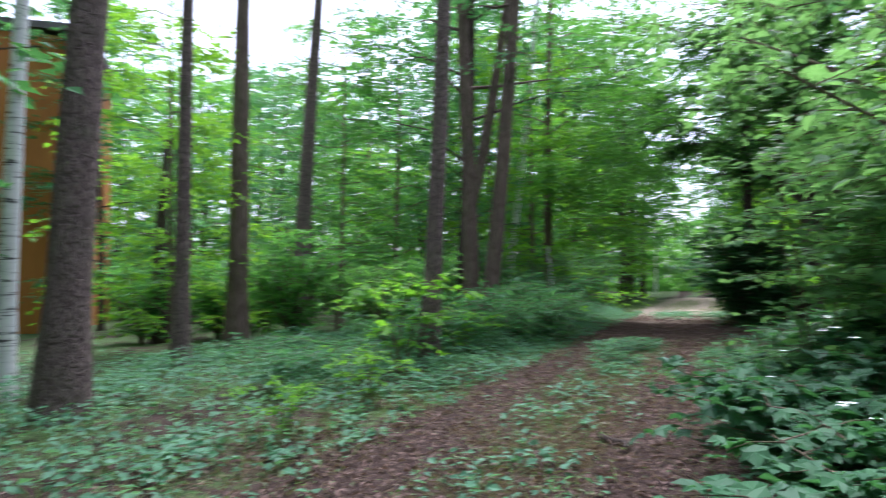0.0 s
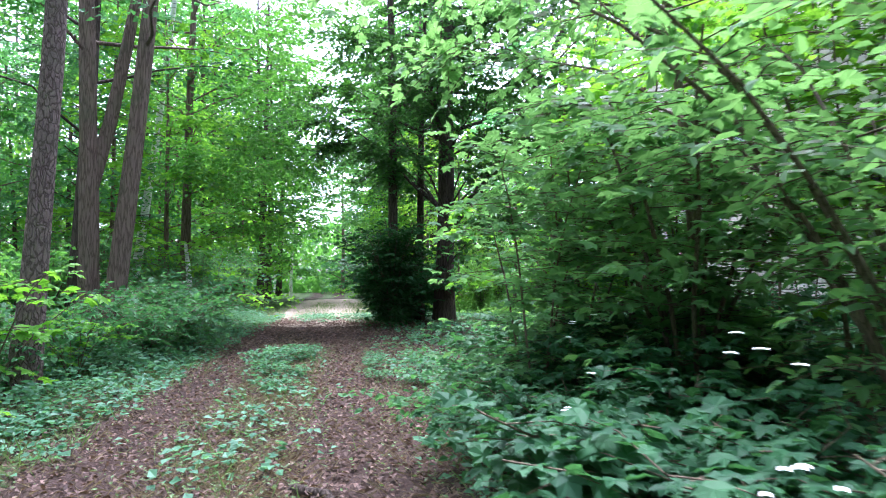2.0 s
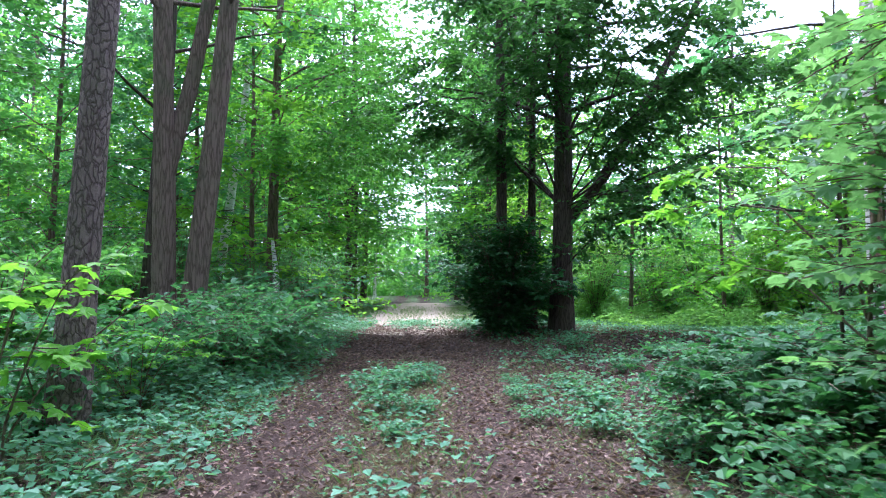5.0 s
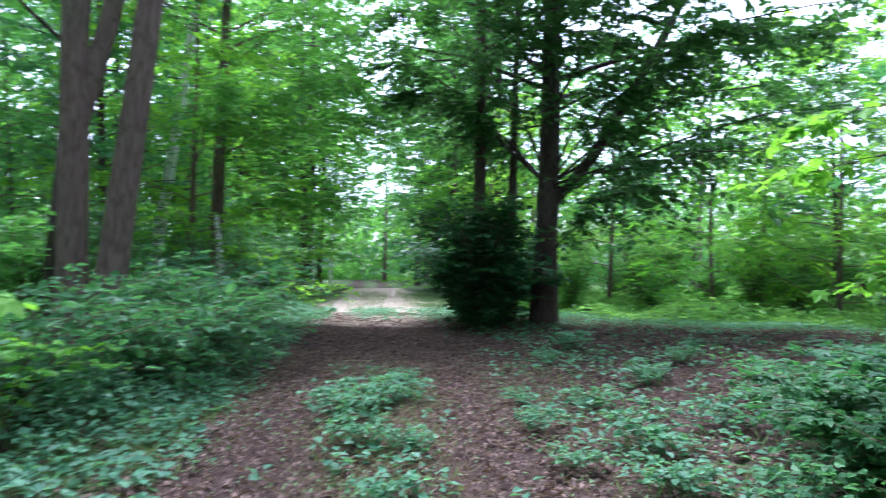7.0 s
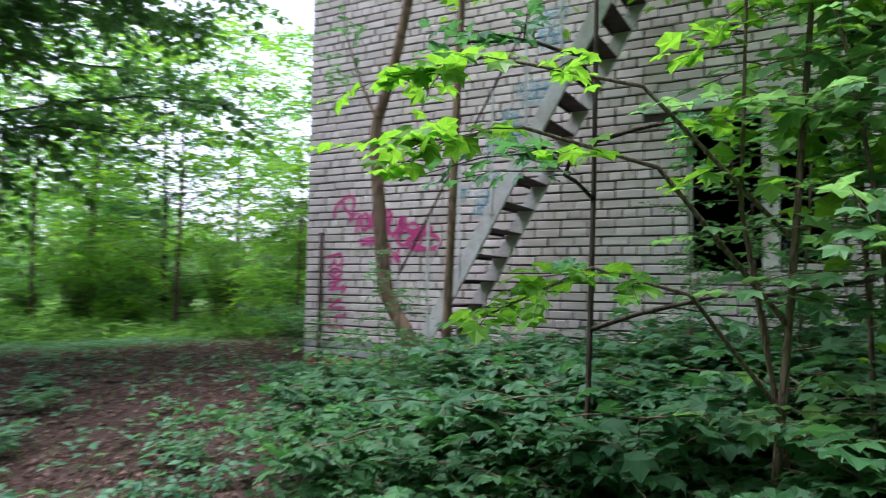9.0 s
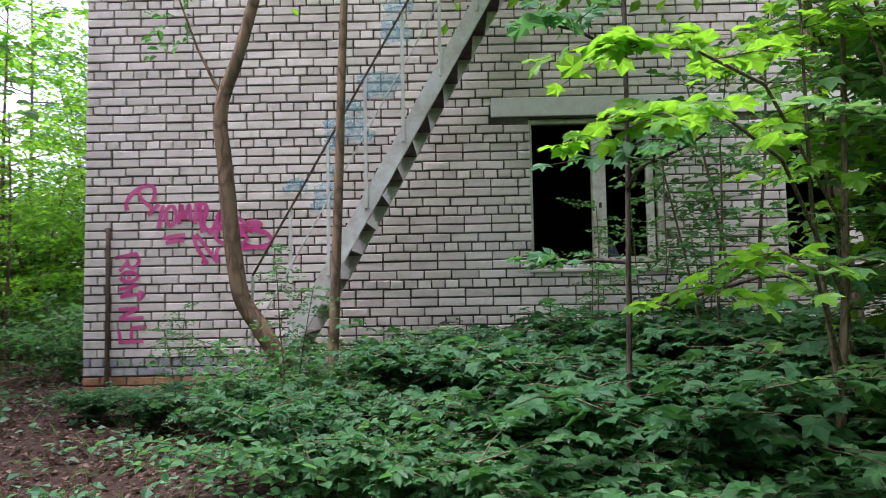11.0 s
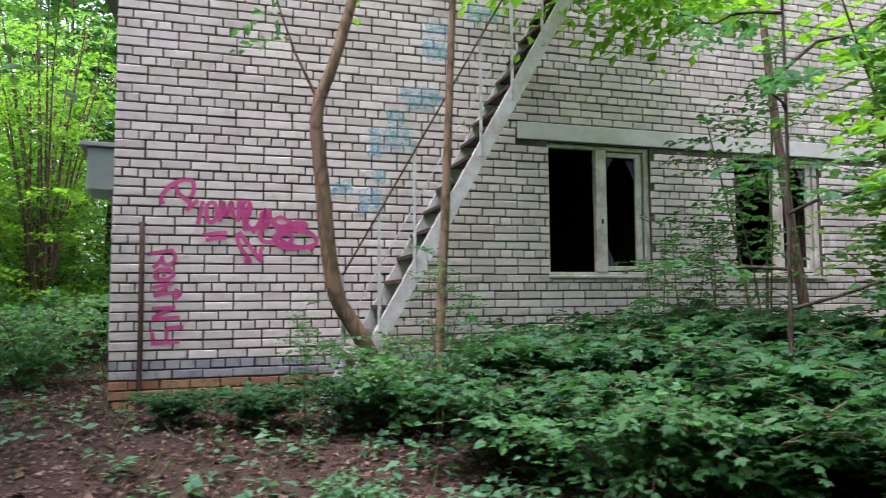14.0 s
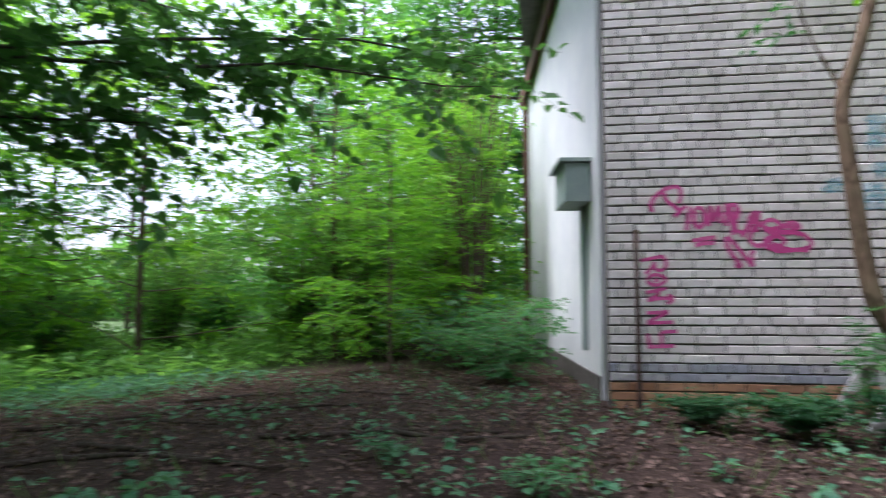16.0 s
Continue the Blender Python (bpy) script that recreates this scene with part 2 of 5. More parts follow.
def spray_mat(name, color, cover):
    """Spray paint: thin colour with worn gaps."""
    m, t, b = mat(name, color, 0.6)
    n = noise_tex(t, coords(t), 26.0, 5.0, 0.75)
    tr = t.nodes.new("ShaderNodeBsdfTransparent")
    mx = t.nodes.new("ShaderNodeMixShader")
    t.links.new(ramp(t, n, ((0.5 - cover * 0.4, (0, 0, 0)), (0.75 - cover * 0.4, (cover, cover, cover)))), mx.inputs[0])
    t.links.new(tr.outputs[0], mx.inputs[1])
    t.links.new(b.outputs[0], mx.inputs[2])
    t.links.new(mx.outputs[0], t.nodes["Material Output"].inputs[0])
    return m


PINK = spray_mat("pink_spray", (0.58, 0.055, 0.25), 0.8)
BLUE = spray_mat("blue_spray", (0.22, 0.54, 0.66), 0.42)


def glass_mat():
    m, t, b = mat("window_glass", (0.45, 0.52, 0.50), 0.12)
    b.inputs["Transmission Weight"].default_value = 0.9
    return m


GLASS = glass_mat()


# ---- mesh helpers ----
def np_mesh(name, verts, quads, material, smooth=False):
    """A mesh from an array of points and an array of quads."""
    me = bpy.data.meshes.new(name)
    n, f = len(verts), len(quads)
    me.vertices.add(n)
    me.vertices.foreach_set("co", np.asarray(verts, np.float32).ravel())
    me.loops.add(4 * f)
    me.loops.foreach_set("vertex_index", np.asarray(quads, np.int32).ravel())
    me.polygons.add(f)
    me.polygons.foreach_set("loop_start", np.arange(0, 4 * f, 4, dtype=np.int32))
    me.polygons.foreach_set("use_smooth", np.full(f, smooth))
    me.update(calc_edges=True)
    me.materials.append(material)
    return me


def part(name, bm, material, parent=None, label=""):
    """Links a bmesh or a mesh as one object, under a thing or a part if one is given."""
    if isinstance(bm, bmesh.types.BMesh):
        me = bpy.data.meshes.new(name)
        bm.to_mesh(me)
        bm.free()
        me.materials.append(material)
    else:
        me = bm
    ob = new(name, me)
    if parent is not None:
        ob.parent = parent
    if label:
        tagged(ob, label)
    return ob


def thing(name, x, y, z, label, category, group="", turn=0.0, kind=""):
    ob = new(name)
    ob.matrix_world = pose(x, y, z, 0, 0, turn)
    return tagged(ob, label, category, group, kind)


def box(bm, x0, x1, y0, y1, z0, z1, bevel=0.0):
    made = bmesh.ops.create_cube(bm, size=1, matrix=Matrix.LocRotScale(((x0 + x1) / 2, (y0 + y1) / 2, (z0 + z1) / 2), None, (x1 - x0, y1 - y0, z1 - z0)))
    if bevel:
        edges = {e for v in made["verts"] for e in v.link_edges}
        bmesh.ops.bevel(bm, geom=list(edges), offset=bevel, segments=1, affect="EDGES")
    return bm


def boxed(*args):
    return box(bmesh.new(), *args)


def unit(a):
    return a / np.maximum(np.linalg.norm(a, axis=-1, keepdims=True), 1e-9)


def tubes(lines, sides=6, wobble=0.0):
    """Tapered tubes along polylines: a list of (points, radii). Returns points and quads."""
    verts, quads, at = [], [], 0
    for pts, radii in lines:
        pts, radii = np.asarray(pts, float), np.asarray(radii, float)
        d = unit(np.gradient(pts, axis=0))
        ref = np.where(np.abs(d[:, 2:3]) > 0.8, [[1.0, 0, 0]], [[0, 0, 1.0]])
        u = unit(np.cross(d, ref))
        w = np.cross(d, u)
        a = np.linspace(0, 2 * np.pi, sides, endpoint=False)
        r = radii[:, None] * (1 + wobble * rng.uniform(-1, 1, (len(pts), sides)))
        ring = pts[:, None] + r[..., None] * (np.cos(a)[None, :, None] * u[:, None] + np.sin(a)[None, :, None] * w[:, None])
        n = len(pts)
        i = np.arange(n - 1)[:, None] * sides
        j = np.arange(sides)[None]
        k = (j + 1) % sides
        quads.append((np.stack([i + j, i + k, i + sides + k, i + sides + j], -1)).reshape(-1, 4) + at)
        verts.append(ring.reshape(-1, 3))
        at += n * sides
    return np.concatenate(verts), np.concatenate(quads)


def leaf_cloud(pos, along, up, length, width=0.6, fold=0.12):
    """Folded leaves of two quads each."""
    n = len(pos)
    along = unit(along)
    side = unit(np.cross(along, up))
    nor = np.cross(side, along)
    L = np.broadcast_to(np.asarray(length, float), (n,))[:, None]
    W = L * width * 0.5
    F = L * fold
    q = np.stack([pos,
                  pos + along * L * 0.26 - side * W + nor * F,
                  pos + along * L * 0.70 - side * W * 0.80 + nor * F * 0.8,
                  pos + along * L - nor * F * 0.8,
                  pos + along * L * 0.70 + side * W * 0.80 + nor * F * 0.8,
                  pos + along * L * 0.26 + side * W + nor * F], 1).reshape(-1, 3)
    b = np.arange(n)[:, None] * 6
    return q, np.concatenate([b + [0, 1, 2, 3], b + [0, 3, 4, 5]], 1).reshape(-1, 4)


def simple_leaves(pos, along, up, length, width=0.6, fold=0.12):
    """Leaves of one folded quad, for what stands further off."""
    n = len(pos)
    along = unit(along)
    side = unit(np.cross(along, up))
    nor = np.cross(side, along)
    L = np.broadcast_to(np.asarray(length, float), (n,))[:, None]
    m = pos + along * L * 0.45 + nor * L * fold
    q = np.stack([pos, m - side * L * width * 0.5, pos + along * L, m + side * L * width * 0.5], 1).reshape(-1, 3)
    return q, np.arange(4 * n).reshape(-1, 4)


def lobed_leaves(pos, along, up, length, width=0.6, fold=0.12):
    """Maple leaves: five pointed lobes round the end of the stalk, the tips hanging a little."""
    n = len(pos)
    along = unit(along)
    side = unit(np.cross(along, up))
    nor = np.cross(side, along)
    L = np.broadcast_to(np.asarray(length, float), (n,))[:, None]
    W = L * width * 1.25
    shape = ((0, 0, 0), (0.34, 0, 0), (0.04, 0.42, -0.6), (0.36, 0.36, 0.4), (0.70, 0.52, -0.7), (0.70, 0.26, 0.3), (1.0, 0, -1.0),
             (0.04, -0.42, -0.6), (0.36, -0.36, 0.4), (0.70, -0.52, -0.7), (0.70, -0.26, 0.3))
    q = np.stack([pos + along * L * a + side * W * c + nor * L * fold * h for a, c, h in shape], 1).reshape(-1, 3)
    b = np.arange(n)[:, None] * 11
    return q, np.concatenate([b + [0, 2, 3, 1], b + [1, 3, 4, 5], b + [1, 5, 6, 10], b + [1, 10, 9, 8], b + [1, 8, 7, 0]], 1).reshape(-1, 4)


LEAF_SHAPES = {"folded": leaf_cloud, "plain": simple_leaves, "lobed": lobed_leaves}


def sprays(origins, dirs, lens, k, leaf, droop=0.25, width=0.6, twig=0.0, shape="folded", tilt=0.42):
    """Leafy twigs: k leaves along each, set to both sides and lying nearly flat. Returns leaves and the twigs' polylines."""
    o, d, l = np.asarray(origins, float), unit(np.asarray(dirs, float)), np.asarray(lens, float)[:, None]
    h = unit(np.cross(d, [[0, 0, 1.0]]) + 1e-6)
    pos, along = [], []
    for j in range(k):
        s = (j + 0.6) / k
        p = o + d * l * s
        p[:, 2] -= droop * l[:, 0] * s * s
        sgn = 1 if j % 2 else -1
        if j == k - 1:
            a = d.copy()
        else:
            a = d * 0.5 + sgn * h * 0.85
        a = a + rng.normal(0, 0.28, a.shape)
        a[:, 2] -= 0.22
        pos.append(p + rng.normal(0, 0.012, p.shape))
        along.append(a)
    pos, along = np.concatenate(pos), np.concatenate(along)
    up = np.array([0, 0, 1.0]) + rng.normal(0, tilt, pos.shape)
    size = leaf * rng.uniform(0.6, 1.15, len(pos))
    lines = []
    if twig:
        for a, b, c in zip(o, d, l[:, 0]):
            e = a + b * c
            lines.append(([a, a + b * c * 0.5 - [0, 0, droop * c * 0.25], e - [0, 0, droop * c]], [twig, twig * 0.7, twig * 0.3]))
    return LEAF_SHAPES[shape](pos, along, up, size, width), lines


def gz(x, y):
    """The height of the ground: level on the track, rising a hand's breadth to the house."""
    s = np.clip((np.asarray(y, float) + 4.6) / 3.6, 0, 1)
    s = s * s * (3 - 2 * s)
    e = np.clip((np.asarray(x, float) + 9) / 7, 0, 1)
    return 0.26 * s * e * e * (3 - 2 * e) + 0.02 * np.sin(1.7 * np.asarray(x) + 0.6 * np.asarray(y)) * np.sin(1.1 * np.asarray(y) - 0.4 * np.asarray(x))


def tracks(x, y):
    """How worn the ground is, 0 to 1: two wheel tracks that run together into bare earth under the trees."""
    x, y = np.asarray(x, float), np.asarray(y, float)
    bend = 0.10 * np.sin(0.35 * x)
    a = np.exp(-((y + 5.35 + bend) / 0.36) ** 2)
    b = np.exp(-((y + 6.95 + bend) / 0.42) ** 2)
    bare = np.clip((0.5 - x) / 2.5, 0, 1) * np.clip((x + 8.5) / 1.5, 0, 1) * np.exp(-((y + 5.6) / 2.0) ** 4)
    return np.clip(np.maximum(np.maximum(a, b), bare), 0, 1)


def greenness(x, y):
    """How dense low plants grow."""
    x, y = np.asarray(x, float), np.asarray(y, float)
    mid = 0.3 * np.exp(-((y + 6.2) / 0.55) ** 2) * (x > -1)
    left = np.clip((-7.2 - y) / 0.5, 0, 1) * np.where(x > 6, 0.68, 0.9)
    right = np.clip((y + 5.0) / 0.5, 0, 1) * np.where(x > 2.5, 0.40, 0.22)
    left = left * (0.72 + 0.28 * np.sin(1.9 * x + 1.3 * np.sin(2.3 * y)) * np.sin(2.1 * y + 0.8 * x))
    yard = np.where((y > -3) & (x < 0.5) & (x > -5) & (y < 2.5), -0.15, 0.0)
    glade = np.clip((-8 - x) / 2, 0, 1) * 0.7
    meadow = np.clip((-3.5 - x) / 2, 0, 1) * np.clip((y + 0.5) / 1.5, 0, 1) * 0.9
    glade = np.maximum(glade, meadow)
    return np.clip(np.maximum(np.maximum(mid, left), np.maximum(right, glade)) + yard, 0, 1) * (1 - 0.85 * tracks(x, y))


# ---- ground ----
def build_ground():
    def axis(lo, hi, step, far):
        inner = np.arange(lo, hi + step / 2, step)
        outer = np.geomspace(1, far, 18)
        return np.concatenate([(lo - outer)[::-1], inner, hi + outer])
    xs, ys = axis(-26, 18, 0.22, 600), axis(-22, 12, 0.22, 600)
    X, Y = np.meshgrid(xs, ys, indexing="ij")
    near = np.exp(-(((X + 4) / 30) ** 4 + ((Y + 5) / 22) ** 4))
    Z = gz(X, Y) - 0.035 * tracks(X, Y) * near
    Z += near * (0.018 * np.sin(7.1 * X + 2.0 * np.sin(3.3 * Y)) * np.sin(6.3 * Y + 1.7 * np.sin(2.9 * X)) + 0.012 * rng.normal(0, 1, X.shape))
    n, m = X.shape
    i = np.arange(n - 1)[:, None] * m
    j = np.arange(m - 1)[None]
    quads = np.stack([i + j, i + m + j, i + m + j + 1, i + j + 1], -1).reshape(-1, 4)
    me = np_mesh("ground", np.stack([X, Y, Z], -1).reshape(-1, 3), quads, GROUND, True)
    g = me.attributes.new("green", "FLOAT", "POINT")
    g.data.foreach_set("value", (greenness(X, Y) * 0.75 + 0.12).astype(np.float32).ravel())
    # where the track turns to pale sand, brightened as if sunlit
    s = me.attributes.new("sand", "FLOAT", "POINT")
    sand = np.clip((-6.8 - X) / 1.2, 0, 1) * np.exp(-((Y + 6.2 + 0.02 * (X + 8)) / 1.9) ** 2) * np.clip((X + 34) / 4, 0, 1)
    s.data.foreach_set("value", sand.astype(np.float32).ravel())
    tagged(part("ground", me, GROUND), "forest floor of brown leaf litter with worn wheel tracks", "ground", kind="structure")


build_ground()

# ---- the white brick house ----
ROW, LEN = 0.0833, 0.25
Z0, WALL_TOP, WALL_END = 0.499, 5.5, 15.0
SIDE = math.radians(6.5)
WINDOWS = ((4.11, 5.34, 1.41, 2.80), (6.43, 7.66, 1.41, 2.80), (9.3, 10.53, 1.41, 2.80), (11.6, 12.83, 1.41, 2.80))
LINTELS = ((3.765, 6.12), (6.13, 8.49), (8.95, 10.9), (11.2, 13.2))
LINTEL_Z = (2.815, 2.995)

house = thing("house", 0, 0, 0, "abandoned white brick house with empty windows and sprayed paint", "house")


def front_wall():
    """The wall behind the brick faces, open at the windows."""
    xs = sorted({0.0, WALL_END, *(x for w in WINDOWS for x in w[:2])})
    zs = sorted({0.0, WALL_TOP, *(z for w in WINDOWS for z in w[2:])})
    bm = bmesh.new()
    grid = {(i, k): bm.verts.new((x, 0.36, z)) for i, x in enumerate(xs) for k, z in enumerate(zs)}
    faces = []
    for i in range(len(xs) - 1):
        for k in range(len(zs) - 1):
            mx, mz = (xs[i] + xs[i + 1]) / 2, (zs[k] + zs[k + 1]) / 2
            if not any(w[0] < mx < w[1] and w[2] < mz < w[3] for w in WINDOWS):
                faces.append(bm.faces.new((grid[i, k], grid[i, k + 1], grid[i + 1, k + 1], grid[i + 1, k])))
    out = bmesh.ops.extrude_face_region(bm, geom=faces)["geom"]
    bmesh.ops.translate(bm, verts=[v for v in out if isinstance(v, bmesh.types.BMVert)], vec=(0, -0.348, 0))
    bmesh.ops.recalc_face_normals(bm, faces=bm.faces)
    return part("wall", bm, MORTAR, house, "recessed dark mortar of the brick wall")


wall_front = front_wall()


def side_point(s, out):
    """A point s metres along the gable side, out metres before it."""
    return (-math.sin(SIDE) * s - math.cos(SIDE) * out, math.cos(SIDE) * s - math.sin(SIDE) * out)


def side_slab(name, s0, s1, o0, o1, z0, z1, material, label=""):
    bm = boxed(-o1, -o0, s0, s1, z0, z1, 0.004)
    bmesh.ops.rotate(bm, verts=bm.verts, cent=(0, 0, 0), matrix=Matrix.Rotation(SIDE, 3, "Z"))
    return part(name, bm, material, house, label)


side_slab("side_wall", 0.37, 8.2, -0.3, -0.002, 0, WALL_TOP, PLASTER, "pale plastered side wall")
side_slab("side_plinth", 0.40, 8.2, 0.0, 0.02, 0.1, 0.5, MORTAR, "dark plinth")
side_slab("fascia", -0.1, 8.4, 0.10, 0.13, WALL_TOP - 0.12, WALL_TOP + 0.14, DARK_WOOD, "dark brown eave board")
side_slab("soffit", -0.1, 8.4, 0.0, 0.10, WALL_TOP - 0.02, WALL_TOP + 0.02, DARK_WOOD, "dark brown boarded soffit")
side_slab("downpipe", 7.6, 7.7, 0.02, 0.12, 0.2, WALL_TOP - 0.1, DARK_WOOD, "brown downpipe")


def house_shell():
    bm = boxed(0.2, WALL_END, 8.0, 8.2, 0, WALL_TOP)
    part("back_wall", bm, PLASTER, house)
    part("end_wall", boxed(WALL_END - 0.3, WALL_END, 0.37, 8.0, 0, WALL_TOP), PLASTER, house)
    # unseen room surfaces, coloured dark so that the openings look black
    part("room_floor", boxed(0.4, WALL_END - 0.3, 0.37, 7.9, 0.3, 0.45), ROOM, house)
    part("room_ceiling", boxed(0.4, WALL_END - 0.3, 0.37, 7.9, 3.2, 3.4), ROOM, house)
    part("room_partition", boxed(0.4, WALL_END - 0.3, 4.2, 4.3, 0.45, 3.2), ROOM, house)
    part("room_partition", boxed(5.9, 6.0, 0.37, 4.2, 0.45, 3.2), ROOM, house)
    part("roof", boxed(-0.9, WALL_END + 0.4, -0.12, 8.3, WALL_TOP + 0.15, WALL_TOP + 0.3), TILE, house, "flat dark roof sheet")


house_shell()

for n, (x0, x1) in enumerate(LINTELS):
    part("lintel", boxed(x0, x1, -0.012, 0.0115, LINTEL_Z[0], LINTEL_Z[1], 0.006), CONCRETE, house, "white painted concrete lintel")


def build_window(x0, x1, z0, z1):
    """A timber casement window in flaking white paint; most of the glass is gone."""
    w = part("window", boxed(x0, x1, 0.05, 0.10, z0, z0 + 0.035, 0.004), PAINT, house, "flaking white casement window without glass")
    h = lambda name, *a: part(name, boxed(*a, 0.004), PAINT, w)
    h("frame_left", x0, x0 + 0.03, 0.05, 0.11, z0 + 0.036, z1)
    h("frame_right", x1 - 0.055, x1, 0.05, 0.11, z0 + 0.036, z1)
    h("frame_top", x0 + 0.031, x1 - 0.056, 0.05, 0.11, z1 - 0.045, z1)
    h("mullion", x0 + 0.575, x0 + 0.70, 0.035, 0.11, z0 + 0.036, z1 - 0.046)
    h("casement_stile", x1 - 0.155, x1 - 0.085, 0.06, 0.10, z0 + 0.05, z1 - 0.06)
    h("casement_rail", x0 + 0.72, x1 - 0.156, 0.06, 0.10, z0 + 0.05, z0 + 0.10)
    h("casement_rail", x0 + 0.72, x1 - 0.156, 0.06, 0.10, z1 - 0.11, z1 - 0.06)
    part("sill", boxed(x0 - 0.02, x1 + 0.02, -0.035, 0.049, z0 - 0.035, z0 - 0.002, 0.006), PAINT, w, "white painted sill")
    part("latch", boxed(x0 + 0.63, x0 + 0.655, 0.02, 0.035, z0 + 0.55, z0 + 0.60, 0.004), RUST, w, "dark latch")
    for n, shard in enumerate((((0.71, 0.09), (0.84, 0.09), (0.80, 0.14), (0.73, 0.30)), ((0.95, 1.27), (1.07, 1.27), (1.07, 1.02), (1.02, 1.14)), ((0.71, 1.27), (0.82, 1.27), (0.76, 1.18), (0.71, 1.10)))):
        bm = bmesh.new()
        f = bm.faces.new([bm.verts.new((x0 + a, 0.08, z0 + c)) for a, c in shard])
        bmesh.ops.solidify(bm, geom=[f], thickness=0.004)
        pane = part("pane", bm, GLASS, w, "broken remnant of window glass")
        pane.visible_shadow = False


for x0, x1, z0, z1 in WINDOWS:
    build_window(x0, x1, z0, z1)

side_slab("meter_box", 0.75, 1.5, 0.0, 0.27, 2.24, 2.64, BOX_PAINT, "grey-green sheet metal box on the side wall")
side_slab("box_hood", 0.70, 1.55, 0.0, 0.33, 2.65, 2.69, BOX_PAINT, "grey-green hood over the box")
side_slab("conduit", 1.05, 1.12, 0.0, 0.06, 0.7, 2.23, BOX_PAINT, "green conduit pipe")


# ---- the iron stair on the wall ----
def build_stair():
    st = thing("iron_stair", 2.0, -0.6, 0.25, "steep grey painted iron stair with open treads, rusting", "stair")
    slope = Vector((1.0, 0, 1.742)).normalized()
    ang = math.atan2(1.742, 1.0)

    def bar(name, p, q, w, d, material, label=""):
        p, q = Vector(p), Vector(q)
        bm = boxed(-w / 2, w / 2, -d / 2, d / 2, 0, (q - p).length, 0.003)
        bm.transform(Matrix.Translation(p) @ (q - p).to_track_quat("Z", "Y").to_matrix().to_4x4())
        return part(name, bm, material, st, label)

    top = 3.2
    bar("stringer", (-0.22, -0.33, 0), (-0.22 + top, -0.33, top * 1.742), 0.03, 0.125, STEEL, "grey steel stringer")
    bar("stringer", (-0.22, 0.33, 0), (-0.22 + top, 0.33, top * 1.742), 0.03, 0.125, STEEL, "grey steel stringer")
    for i in range(24):
        z = 0.22 + 0.215 * i
        x = -0.22 + z / 1.742
        part("tread", box(boxed(x - 0.08, x + 0.075, -0.315, 0.315, z, z + 0.012, 0.003), x - 0.092, x - 0.081, -0.315, 0.315, z - 0.022, z + 0.012, 0.003), TREAD, st, "dark rusty open tread with a turned-down edge")
    tops = []
    for i in range(9):
        x = -0.165 + 0.297 * i
        zb = max(0.05, (x + 0.22) * 1.742 - 0.02)
        zt = 1.12 + (x + 0.165) * 1.74
        bar("rail_post", (x, -0.35, zb), (x, -0.35, zt), 0.028, 0.010, STEEL)
        tops.append((x, -0.35, zt))
    bar("handrail", tops[0], tops[-1], 0.016, 0.016, RUST, "thin rusty handrail")
    mid = [(x, y, z - 0.45) for x, y, z in tops]
    bar("knee_rail", mid[0], mid[-1], 0.012, 0.012, STEEL)


build_stair()

pole = thing("iron_post", 0.245, -0.06, 0.23, "thin rusty iron post standing against the brick wall", "post")
v, q = tubes([([(0, 0, -0.1), (0.004, 0, 0.8), (0, 0, 1.62), (0, 0, 1.63)], [0.022, 0.022, 0.022, 0.002])], 8)
part("shaft", np_mesh("shaft", v, q, RUST, True), RUST, pole)
part("cap", boxed(-0.03, 0.03, -0.012, 0.012, 1.585, 1.62, 0.004), RUST, pole)


# ---- writing and paint on the wall ----
def ribbon(points, width, material, name, parent, y=-0.016):
    """A stroke of paint on the brick faces."""
    p = np.asarray(points, float)
    fine = []
    for a in range(len(p) - 1):
        p0, p1, p2, p3 = p[max(a - 1, 0)], p[a], p[a + 1], p[min(a + 2, len(p) - 1)]
        for s in np.linspace(0, 1, 7)[: 7 if a == len(p) - 2 else 6]:
            fine.append(0.5 * (2 * p1 + (p2 - p0) * s + (2 * p0 - 5 * p1 + 4 * p2 - p3) * s * s + (3 * p1 - p0 - 3 * p2 + p3) * s ** 3))
    c = np.array(fine)
    d = unit(np.gradient(c, axis=0))
    nrm = np.stack([-d[:, 1], d[:, 0]], -1) * width / 2
    a, b = c + nrm, c - nrm
    n = len(c)
    verts = np.concatenate([np.c_[a[:, 0], np.full(n, y), a[:, 1]], np.c_[b[:, 0], np.full(n, y), b[:, 1]]])
    i = np.arange(n - 1)
    return part(name, np_mesh(name, verts, np.stack([i, i + 1, n + i + 1, n + i], -1), material), material, parent)


